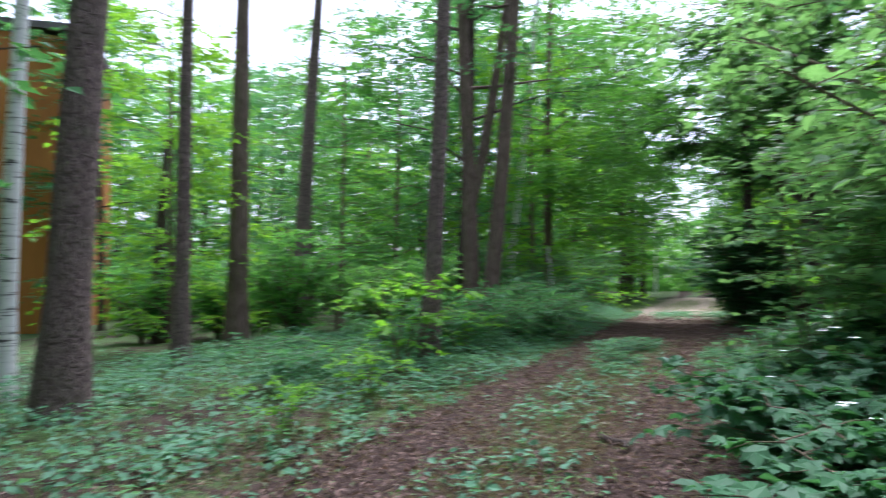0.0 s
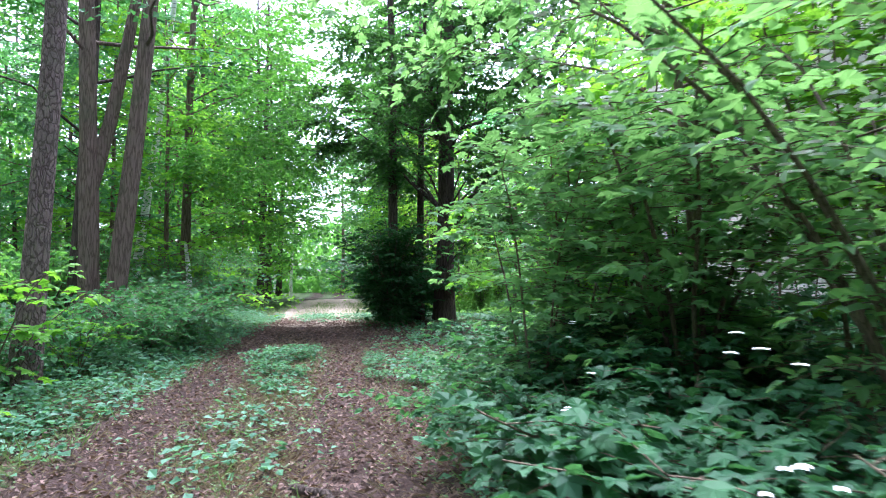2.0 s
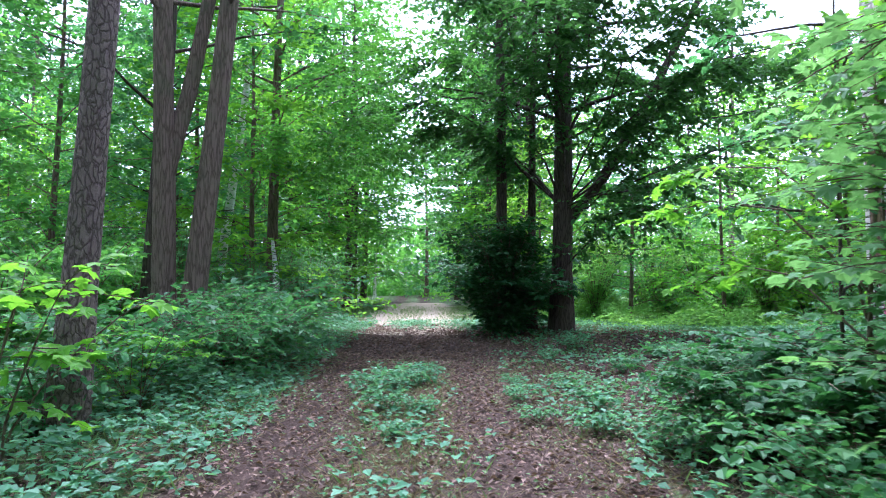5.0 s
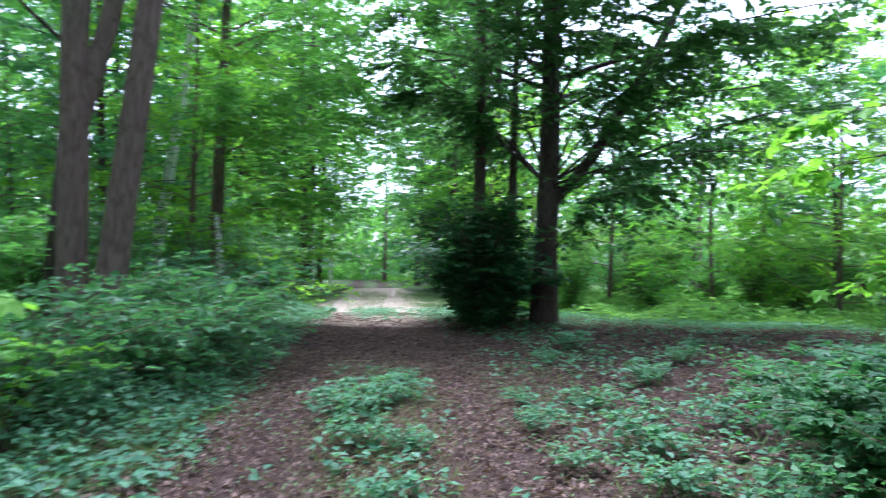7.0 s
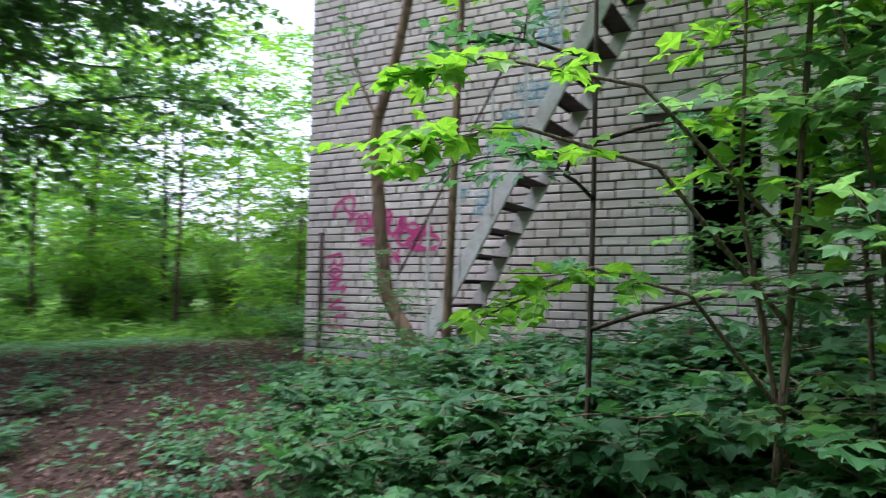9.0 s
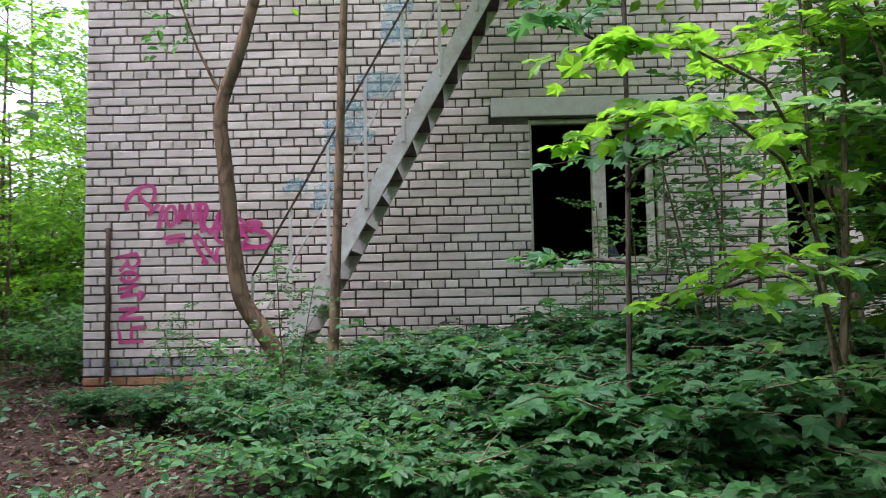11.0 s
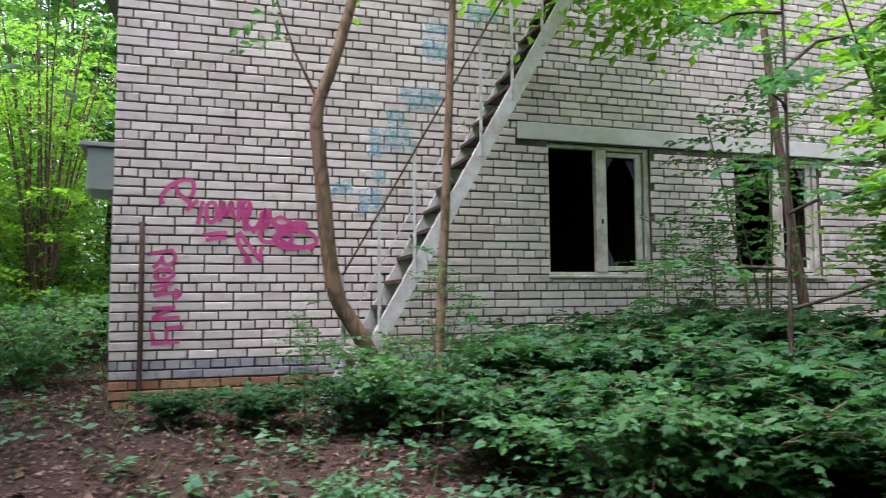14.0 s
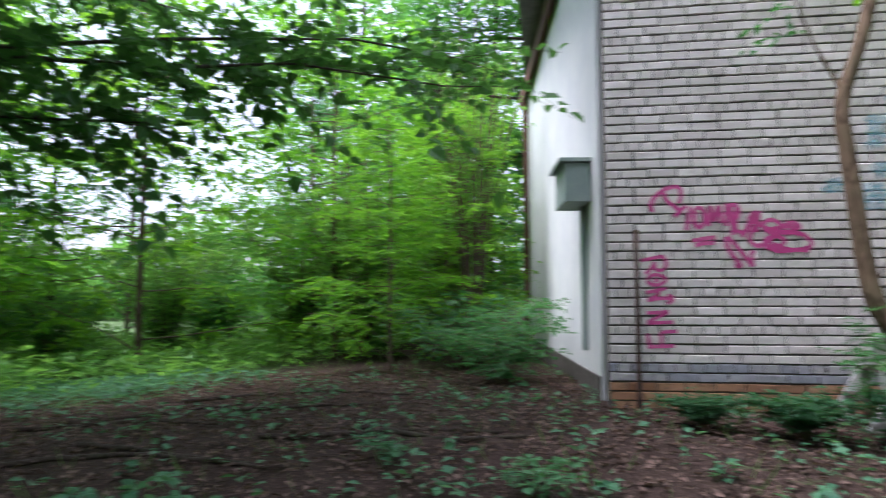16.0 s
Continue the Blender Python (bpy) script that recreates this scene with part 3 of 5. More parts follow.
tag = thing("pink_tag", 0.0, 0.0, 0.0, "pink sprayed tag in looping strokes on white brick", "graffiti")
W = 0.037
STROKES = (
    ((1.13, 2.05), (1.11, 1.86), (1.19, 1.83), (1.26, 2.00)),
    ((1.31, 2.01), (1.28, 1.82)),
    ((1.07, 2.06), (1.09, 1.80)),
    ((1.40, 1.72), (1.58, 1.66), (1.73, 1.70), (1.66, 1.80), (1.46, 1.82)),
    ((1.22, 1.96), (1.36, 1.86), (1.56, 1.80)),
    ((0.40, 2.02), (0.39, 2.09), (0.45, 2.18), (0.56, 2.24), (0.64, 2.23), (0.65, 2.15), (0.63, 2.09)),
    ((0.50, 2.20), (0.53, 2.12), (0.61, 2.05), (0.65, 2.00)),
    ((0.59, 1.97), (0.69, 2.07)),
    ((0.69, 1.85), (0.73, 2.06)),
    ((0.77, 2.04), (0.76, 1.93), (0.80, 1.87), (0.85, 1.93), (0.83, 2.04), (0.77, 2.04)),
    ((0.88, 1.88), (0.90, 2.06), (0.93, 1.93), (0.97, 2.06), (0.99, 1.91)),
    ((1.03, 1.88), (1.04, 2.08)),
    ((1.08, 1.89), (1.07, 2.08)),
    ((1.04, 2.01), (1.10, 2.07), (1.14, 2.02), (1.12, 1.94)),
    ((1.16, 1.78), (1.22, 1.88), (1.27, 2.00), (1.26, 1.89)),
    ((1.27, 1.88), (1.22, 1.76), (1.29, 1.70), (1.39, 1.74), (1.48, 1.86)),
    ((1.32, 1.88), (1.40, 1.93), (1.48, 1.88), (1.41, 1.81), (1.34, 1.86)),
    ((1.36, 1.83), (1.48, 1.86), (1.63, 1.87)),
    ((1.41, 1.79), (1.53, 1.82), (1.67, 1.79)),
    ((1.34, 1.70), (1.36, 1.76), (1.46, 1.78), (1.51, 1.74), (1.44, 1.67), (1.35, 1.71)),
    ((1.48, 1.86), (1.57, 1.90), (1.64, 1.86), (1.56, 1.83)),
    ((1.35, 1.69), (1.46, 1.65), (1.60, 1.66), (1.71, 1.65)),
    ((0.73, 1.75), (0.84, 1.77), (0.94, 1.78)),
    ((0.76, 1.71), (0.85, 1.73), (0.93, 1.73)),
    ((1.02, 1.78), (1.04, 1.68), (1.11, 1.57), (1.14, 1.52), (1.09, 1.53)),
    ((1.04, 1.79), (1.13, 1.67), (1.24, 1.52)),
    ((1.24, 1.52), (1.23, 1.61), (1.25, 1.66)),
)
for n, s in enumerate(STROKES):
    ribbon(s, W, PINK, "stroke", tag, -0.0165 - 0.0004 * n)

name_tag = thing("pink_word", 0.0, 0.0, 0.0, "pink sprayed word written downwards on white brick", "graffiti")


# the letters stand one below another, turned to read downwards
LETTERS = (
    ((0.29, 1.58), (0.49, 1.62)),
    ((0.48, 1.62), (0.51, 1.55), (0.47, 1.49), (0.42, 1.50), (0.40, 1.57)),
    ((0.41, 1.56), (0.37, 1.50), (0.33, 1.46)),
    ((0.34, 1.41), (0.39, 1.45), (0.47, 1.44), (0.50, 1.40), (0.44, 1.36), (0.37, 1.37), (0.34, 1.40)),
    ((0.40, 1.40), (0.44, 1.40)),
    ((0.33, 1.29), (0.50, 1.33)),
    ((0.44, 1.32), (0.42, 1.27), (0.35, 1.23)),
    ((0.34, 1.22), (0.44, 1.24), (0.56, 1.24)),
    ((0.51, 1.27), (0.56, 1.24), (0.51, 1.19)),
    ((0.33, 1.11), (0.52, 1.12)),
    ((0.33, 1.02), (0.56, 1.03)),
    ((0.51, 1.12), (0.34, 1.03)),
    ((0.45, 0.94), (0.59, 0.95)),
    ((0.45, 0.94), (0.45, 0.82)),
    ((0.33, 0.93), (0.35, 0.82)),
    ((0.33, 0.81), (0.56, 0.82)),
)
for n, s in enumerate(LETTERS):
    ribbon(s, 0.032, PINK, "letter_stroke", name_tag, -0.0165 - 0.0004 * n)

faded = thing("blue_tag", 0.0, 0.0, 0.0, "faded blue sprayed marks on white brick", "graffiti")
g_blue = np.random.default_rng(17)
for n, (x, z, w, h) in enumerate(((1.98, 2.22, 0.30, 0.10), (2.22, 2.14, 0.34, 0.26), (2.32, 2.36, 0.20, 0.12), (2.28, 2.70, 0.14, 0.30), (2.50, 2.74, 0.40, 0.22), (2.48, 2.96, 0.22, 0.12), (2.74, 3.16, 0.50, 0.24), (2.90, 3.68, 0.36, 0.26), (2.95, 3.90, 0.42, 0.16), (3.42, 4.10, 0.4, 0.2))):
    for k in range(max(2, int(h / 0.055))):
        zz = z - h / 2 + 0.055 * k
        a, b = x - w / 2 * g_blue.uniform(0.5, 1), x + w / 2 * g_blue.uniform(0.5, 1)
        ribbon(((a, zz), ((a + b) / 2, zz + 0.03), (b, zz + g_blue.uniform(-0.01, 0.03))), 0.07, BLUE, "patch", faded, -0.0166 - 0.0003 * (10 * k + n) % 0.006)


# ---- plants ----
def stems(n, height, radius, r0, seed, bow=0.35, lean=1.0):
    """Polylines of stems that rise from one foot and arch outwards."""
    g = np.random.default_rng(seed)
    out = []
    for i in range(n):
        a = 2 * np.pi * (i + g.uniform(-0.4, 0.4)) / n
        rad = radius * g.uniform(0.25, 1.0) * lean
        hh = height * g.uniform(0.72, 1.0)
        s = np.linspace(0, 1, 6)[:, None]
        p = np.c_[np.cos(a) * rad * s ** 1.5, np.sin(a) * rad * s ** 1.5, hh * (s - bow * 0.25 * s ** 3)]
        p[:, :2] += 0.05 * np.c_[np.cos(a + 1), np.sin(a + 1)]
        p += g.normal(0, 0.02, p.shape) * s
        out.append((p, np.linspace(r0, r0 * 0.3, 6)))
    return out


def on_lines(lines, count, seed, lo=0.15):
    """Places and outward ways along polylines."""
    g = np.random.default_rng(seed)
    org, way = [], []
    for pts, _ in lines:
        for _ in range(count):
            s = lo + (1 - lo) * g.uniform() ** 0.8
            f = s * (len(pts) - 1)
            i = min(int(f), len(pts) - 2)
            org.append(pts[i] + (f - i) * (pts[i + 1] - pts[i]))
            a = g.uniform(0, 2 * np.pi)
            way.append((np.cos(a), np.sin(a), g.uniform(-0.05, 0.45)))
    return np.array(org), np.array(way)


def shrub(name, label, category, height, radius, n, per, k, leaf, material, seed, lens=(0.25, 0.6), bow=0.35, width=0.62, lo=0.12, droop=0.25, r0=0.02, shape="folded", tilt=0.42, bark=None):
    """A shrub at the origin: stems and leaves as its two parts."""
    ob = thing(name, 0, 0, 0, label, category)
    lines = stems(n, height, radius, r0, seed, bow)
    org, way = on_lines(lines, per, seed + 1, lo)
    g = np.random.default_rng(seed + 2)
    (lv, lq), tw = sprays(org, way, g.uniform(*lens, len(org)), k, leaf, droop, width, 0.0 if shape == "plain" else 0.004, shape, tilt)
    bark = bark or TWIG
    v, q = tubes(lines, 5)
    tagged(part("stemwork", np_mesh("stemwork", v, q, bark, True), bark, ob), kind="stuff" if n > 8 else "")
    if tw:
        v, q = tubes(tw, 3)
        tagged(part("twigwork", np_mesh("twigwork", v, q, bark, True), bark, ob), kind="stuff")
    part("foliage", np_mesh("foliage", lv, lq, material), material, ob)
    return ob


def tree(name, label, height, r0, crown, radius, limbs, per, k, leaf, leaf_material, bark, seed, lean=(0, 0), lens=(0.6, 1.2), droop=0.3, forks=(), sides=10, wave=0.05, boughs=(), shape="plain"):
    """A tree at the origin: trunk, limbs and crown as its parts. crown: from and to which height limbs leave the trunk."""
    ob = thing(name, 0, 0, 0, label, "tree")
    g = np.random.default_rng(seed)
    s = np.linspace(0, 1, 12)
    ph = g.uniform(0, 6)
    trunk = np.c_[lean[0] * s + wave * np.sin(4 * s + ph) - wave * np.sin(ph), lean[1] * s + wave * np.cos(5 * s + ph) - wave * np.cos(ph), height * s - 0.15]
    rad = r0 * (1 - 0.75 * s)
    rad[0] *= 1.35
    lines = [(trunk, rad)]
    for z0, dx, dy, h2, r2 in forks:
        i = z0 / height * 11
        b = trunk[int(i)] + (i - int(i)) * (trunk[min(int(i) + 1, 11)] - trunk[int(i)])
        u = np.linspace(0, 1, 7)[:, None]
        lines.append((b + np.c_[dx * u ** 0.8, dy * u ** 0.8, h2 * u], r2 * (1 - 0.6 * u[:, 0])))
    v, q = tubes(lines, sides, 0.06)
    part("trunk", np_mesh("trunk", v, q, bark, True), bark, ob)
    arms, org, way = [], [], []
    for i in range(limbs):
        z = crown[0] + (crown[1] - crown[0]) * (i + g.uniform(0, 1)) / limbs
        f = np.clip(z / height, 0, 0.98) * 11
        b = trunk[int(f)] + (f - int(f)) * (trunk[int(f) + 1] - trunk[int(f)])
        a = i * 2.4 + g.uniform(-0.5, 0.5)
        reach = radius * g.uniform(0.55, 1.0) * (1 - 0.45 * max(0, (z - crown[0]) / (crown[1] - crown[0])))
        u = np.linspace(0, 1, 5)[:, None]
        rise = g.uniform(0.05, 0.5) * reach
        p = b + np.c_[np.cos(a) * reach * u, np.sin(a) * reach * u, rise * np.sin(1.7 * u) * 0.9]
        p[1:] += g.normal(0, 0.05 * reach, (4, 3)) * 0.6
        arms.append((p, np.linspace(max(0.012, r0 * 0.22), 0.006, 5)))
        for _ in range(per):
            t = g.uniform(0.25, 1.0) * 4
            j = min(int(t), 3)
            org.append(p[j] + (t - j) * (p[j + 1] - p[j]))
            aa = a + g.uniform(-1.5, 1.5)
            way.append((np.cos(aa), np.sin(aa), g.uniform(-0.25, 0.3)))
    for z, dx, dy, dz, n in boughs:
        f = z / height * 11
        b = trunk[int(f)]
        u = np.linspace(0, 1, 7)[:, None]
        p = b + np.c_[dx * u, dy * u, dz * np.sin(2.0 * u) / 0.91]
        p[1:] += g.normal(0, 0.08, (6, 3))
        arms.append((p, np.linspace(0.002 + 0.11 * r0, 0.004 + 0.008 * r0, 7)))
        for _ in range(n):
            t = g.uniform(0.2, 1.0) * 6
            j = min(int(t), 5)
            org.append(p[j] + (t - j) * (p[j + 1] - p[j]))
            aa = math.atan2(dy, dx) + g.uniform(-1.7, 1.7)
            way.append((np.cos(aa), np.sin(aa), g.uniform(-0.75, 0.45)))
    if arms:
        (lv, lq), tw = sprays(org, way, g.uniform(*lens, len(org)), k, leaf, droop, 0.66, 0.0 if shape == "plain" else 0.004, shape)
        v, q = tubes(arms + tw, 4)
        tagged(part("branchwork", np_mesh("branchwork", v, q, bark, True), bark, ob), kind="stuff" if tw else "")
        part("crown", np_mesh("crown", lv, lq, leaf_material), leaf_material, ob)
    return ob


def put(ob, x, y, turn=0.0, scale=1.0, dz=0.0, tall=None):
    ob.matrix_world = pose(x, y, float(gz(x, y)) + dz, 0, 0, turn)
    ob.scale = (scale, scale, tall or scale)
    return ob


def again(ob, x, y, turn, scale=1.0, label="", tall=None, dz=0.0):
    c = copy_thing(ob, pose(x, y, float(gz(x, y)) + dz, 0, 0, turn))
    c.scale = (scale, scale, tall or scale)
    if label:
        tagged(c, label)
    same = ob.name.split(".")[0].replace("_", " ") + " plants"
    tagged(ob, group=same)
    return tagged(c, group=same)


# trunks near the track
def bare_trunk(name, label, x, y, r, lean, bark, seed, limbs=5, crown=(9, 13), height=14.0):
    t = tree(name, label, height, r, crown, 2.6, limbs, 14, 6, 0.22, LEAF_FAR, bark, seed, (lean[0] * height, lean[1] * height), (0.7, 1.3), 0.3)
    return put(t, x, y)


bare_trunk("pine_tree", "rough reddish-grey pine trunk beside the track", 3.2, -8.87, 0.15, (-0.02, 0.06), PINE, 31)
bare_trunk("pine_tree", "thick grey-brown pine trunk in the grass", 7.8, -10.75, 0.23, (-0.04, 0.05), PINE, 32)
bare_trunk("pine_tree", "slim reddish pine trunk in the undergrowth", 4.45, -12.35, 0.13, (0.0, 0.0), PINE, 33)
bare_trunk("pine_tree", "straight grey-brown pine trunk in the undergrowth", 2.36, -13.0, 0.2, (-0.02, 0.025), BARK, 34)
bare_trunk("pine_tree", "straight reddish pine trunk in the undergrowth", -0.8, -13.8, 0.2, (-0.03, 0.045), PINE, 35)
bare_trunk("birch_tree", "leaning white birch trunk with dark bark marks", 7.25, -12.3, 0.11, (0.0, 0.06), BIRCH, 36)
bare_trunk("birch_tree", "slender pale birch trunk leaning over the bushes", -8.6, -11.2, 0.14, (-0.02, 0.12), BIRCH, 37)
tri_a = tree("linden_tree", "grey-brown trunk forking low, beside two others", 15, 0.19, (4.8, 13), 3.0, 11, 12, 7, 0.17, LEAF, BARK, 41, (0.0, -0.1), (0.6, 1.2), forks=((2.9, -0.7, 1.2, 8, 0.13),))
put(tri_a, -1.33, -9.72)
tri_b = tree("linden_tree", "reddish-brown trunk leaning towards the track", 15, 0.19, (5.2, 13), 3.0, 10, 12, 7, 0.17, LEAF, BARK, 42, (-0.3, 1.4))
put(tri_b, -1.25, -9.4)
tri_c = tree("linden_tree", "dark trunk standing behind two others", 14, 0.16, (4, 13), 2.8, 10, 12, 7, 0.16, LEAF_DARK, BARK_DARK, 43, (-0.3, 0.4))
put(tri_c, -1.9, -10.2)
stub = tree("broken_trunk", "dark broken trunk stub in the wood", 4.6, 0.22, (4, 4), 1, 0, 0, 0, 0.1, LEAF, BARK_DARK, 44)
put(stub, 1.05, -16.0)
far_stub = tree("broken_trunk", "pale broken birch trunk with dark scar among bushes", 2.3, 0.13, (2, 2), 1, 0, 0, 0, 0.1, LEAF, BIRCH, 45)
put(far_stub, -5.9, -9.1)

# the big tree beyond the yard
big = tree("maple_tree", "many-stemmed dark maple with spreading low boughs", 17, 0.27, (4.5, 15.5), 5.2, 52, 24, 12, 0.15, LEAF_MAPLE, BARK_DARK, 51, (0.1, 0.3), (0.5, 1.2), 0.35, shape="folded",
           boughs=((4.2, 5.5, 1.3, 0.0, 50), (4.6, 5.6, 2.5, 0.5, 54), (5.0, 5.0, 3.6, 0.8, 40), (5.4, 3.2, -2.6, 2.0, 110), (6.0, 4.0, 0.6, 2.4, 110), (3.4, 4.0, 2.2, 2.0, 96), (3.8, 3.6, 3.8, 2.2, 96), (4.0, 4.8, 1.6, 2.7, 96), (3.3, 2.4, 5.0, 1.7, 72), (3.6, -0.5, -3.4, 1.8, 84), (4.0, -2.6, -3.6, 2.1, 84), (4.2, 1.6, -3.4, 2.7, 72), (3.6, -4.5, -1.5, 1.8, 60), (4.6, 4.4, -1.2, 3.0, 72), (5.2, 4.9, 2.6, 2.7, 96), (4.6, -0.6, -4.8, 2.4, 96), (3.0, 3.4, 1.0, 1.1, 48)),
           forks=((2.6, 1.0, 3.6, 6.5, 0.14),))
put(big, -6.95, -2.62)
side_stem = tree("maple_tree", "dark maple stem beside a thicker trunk", 15, 0.15, (4.0, 14), 3.2, 18, 16, 8, 0.15, LEAF_MAPLE, BARK_DARK, 52, (0.3, -0.3), (0.6, 1.2), 0.35)
put(side_stem, -7.2, -3.95)
again(side_stem, -7.6, -3.2, 150, 0.8)
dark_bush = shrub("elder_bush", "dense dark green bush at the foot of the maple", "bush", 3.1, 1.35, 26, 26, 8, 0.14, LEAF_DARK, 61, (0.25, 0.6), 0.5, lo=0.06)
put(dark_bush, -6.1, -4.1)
hang = tree("linden_tree", "linden whose light green boughs hang over the track", 13, 0.14, (5, 12.5), 3.4, 22, 18, 9, 0.125, LEAF_LINDEN, BARK, 53, (0.0, 0.5), (0.6, 1.2), 0.5,
            boughs=((5.2, 1.5, 4.2, 1.2, 110), (6.2, -1.0, 4.6, 1.4, 110), (7.0, 2.5, 4.0, 1.5, 110), (5.8, 3.5, 3.0, 1.0, 100), (8.0, 0.5, 4.4, 1.5, 100), (7.5, 3.5, 3.4, 1.0, 100), (4.2, 2.4, 2.6, 0.9, 180), (4.0, 0.4, 3.2, 0.8, 180), (4.6, -2.2, 2.6, 1.0, 160), (3.6, 3.2, 0.8, 0.7, 120), (3.4, -0.6, 2.2, 0.4, 120)))
put(hang, -6.6, -9.3)


# shrubs along the track
jasmine = shrub("mock_orange", "tall mock orange shrub with white flowers", "shrub", 3.3, 1.75, 18, 26, 9, 0.085, LEAF_PALE, 71, (0.25, 0.65), 0.9, 0.56, 0.06)
put(jasmine, 9.0, -3.15)


def blossoms(n, seed):
    """Small white four-petalled flowers in loose heads on one side of the shrub."""
    g = np.random.default_rng(seed)
    pos, al, up = [], [], []
    for _ in range(n):
        a = g.uniform(3.4, 5.6)
        c = np.array([1.75 * np.cos(a), 1.5 * np.sin(a), g.uniform(0.7, 2.5)])
        for _ in range(g.integers(4, 8)):
            o = c + g.normal(0, 0.05, 3)
            for j in range(4):
                b = j * np.pi / 2 + g.uniform(0, 0.3)
                pos.append(o)
                al.append((np.cos(b), np.sin(b), 0.15))
                up.append((0, 0, 1))
    v, q = leaf_cloud(np.array(pos), np.array(al), np.array(up, float), 0.021, 0.9)
    return np_mesh("blossom", v, q, PETAL)


part("blossom", blossoms(24, 72), PETAL, jasmine, "white mock orange flowers")
hazel = shrub("hazel_shrub", "tall green shrub with layered leaves", "shrub", 3.6, 1.7, 16, 20, 9, 0.11, LEAF_HAZEL, 73, (0.3, 0.75), 0.7, lo=0.1)
put(hazel, 11.4, -2.3)
again(hazel, 13.9, -2.4, 70, 1.05)
again(hazel, 9.4, -1.2, 200, 1.2)
again(hazel, 10.6, -0.8, 20, 1.25)
arch = shrub("maple_sapling", "young maple with pale arching leafy shoots", "sapling", 2.9, 1.3, 9, 26, 9, 0.105, LEAF_PALE, 75, (0.3, 0.7), 0.8, 0.8, 0.25, shape="lobed", tilt=0.3)
put(arch, 7.6, -3.5)
over = tree("box_elder", "box elder with pale leafy boughs arching over the track", 5.2, 0.045, (1.6, 5.0), 1.6, 12, 12, 9, 0.10, LEAF_PALE, TWIG, 76, (-0.2, -0.3), (0.35, 0.7), 0.35, shape="lobed",
            boughs=((2.6, -1.3, -1.6, 0.55, 26), (3.0, -0.9, -1.9, 0.6, 26), (2.2, -1.6, -0.9, 0.4, 22), (3.4, -1.8, -1.0, 0.5, 26), (3.6, 0.3, -1.7, 0.7, 22)))
put(over, 7.35, -3.25)
airy = shrub("maple_sapling", "airy green maple sapling with flat layers of leaves", "sapling", 2.9, 0.95, 4, 26, 9, 0.10, LEAF_PALE, 78, (0.35, 0.75), 0.5, 0.8, 0.06, 0.15, 0.014, "lobed", 0.24)
put(airy, 5.4, -3.5)
for n, (x, y, s) in enumerate(((6.3, -3.7, 1.0), (6.9, -4.2, 0.85), (6.0, -2.6, 1.05))):
    again(airy, x, y, 97 * n + 30, s)
low = shrub("bramble_bush", "knee-high dark green bush beside the track", "bush", 1.15, 1.05, 26, 16, 9, 0.095, LEAF_MID, 77, (0.2, 0.5), 0.8, 0.8, 0.1, r0=0.01, shape="lobed", tilt=0.28)
put(low, 9.05, -4.3, 200, 0.92)
again(low, 10.6, -4.0, 120, 0.9)
again(low, 7.7, -4.2, 30, 0.75)
again(low, 6.7, -3.75, 260, 0.8)
again(low, 7.2, -3.3, 150, 0.95)
again(hazel, -5.0, -9.4, 120, 0.6)
again(hazel, -7.6, -9.3, 60, 0.7)
again(hazel, -9.8, -9.2, 200, 0.75)
again(hazel, -12.6, -9.2, 90, 0.8)
again(hazel, -15.8, -9.4, 310, 0.9)
again(hazel, -3.6, -10.4, 20, 0.75)
again(low, -6.6, -4.0, 200, 1.5)
again(low, -8.6, -3.4, 100, 2.0)
sprawl = shrub("bramble_bush", "loose dark green bush with flat leafy shoots", "bush", 1.35, 1.25, 11, 15, 10, 0.095, LEAF, 87, (0.4, 1.0), 0.9, 0.75, 0.12, 0.18, 0.012)
put(sprawl, 0.1, -8.4)
for n, (x, y, s, text) in enumerate(((-1.2, -8.3, 1.1, "loose green bush overhanging the track"), (1.6, -9.0, 1.0, ""), (3.2, -9.1, 0.8, ""), (-2.6, -8.9, 1.35, "loose green bush overhanging the track"), (5.9, -9.4, 0.6, ""), (-1.1, 1.7, 0.75, "loose bush at the foot of the side wall"), (-1.5, 3.4, 1.0, "loose bush at the foot of the side wall"), (4.4, -3.9, 0.55, ""), (5.9, -4.1, 0.6, ""), (3.0, -3.2, 0.6, ""), (6.9, -4.4, 0.6, ""), (2.2, -1.4, 0.62, "loose leafy bush at the foot of the iron stair"), (3.0, -1.3, 0.6, "loose leafy bush at the foot of the iron stair"))):
    again(sprawl, x, y, 83 * n + 20, s, text)
yellow = shrub("maple_seedlings", "bright yellow-green maple seedlings in the grass", "sapling", 1.2, 0.8, 7, 5, 6, 0.105, LEAF_BRIGHT, 79, (0.2, 0.45), 0.6, 0.8, 0.3, r0=0.008, shape="lobed", tilt=0.3)
put(yellow, 6.5, -8.1, 0, 0.62)
again(yellow, 7.9, -8.1, 80, 0.5)
again(yellow, 4.3, -8.8, 150, 1.4, "bright yellow-green maple sapling before a pine trunk")
again(yellow, 2.5, -8.6, 20, 0.9)

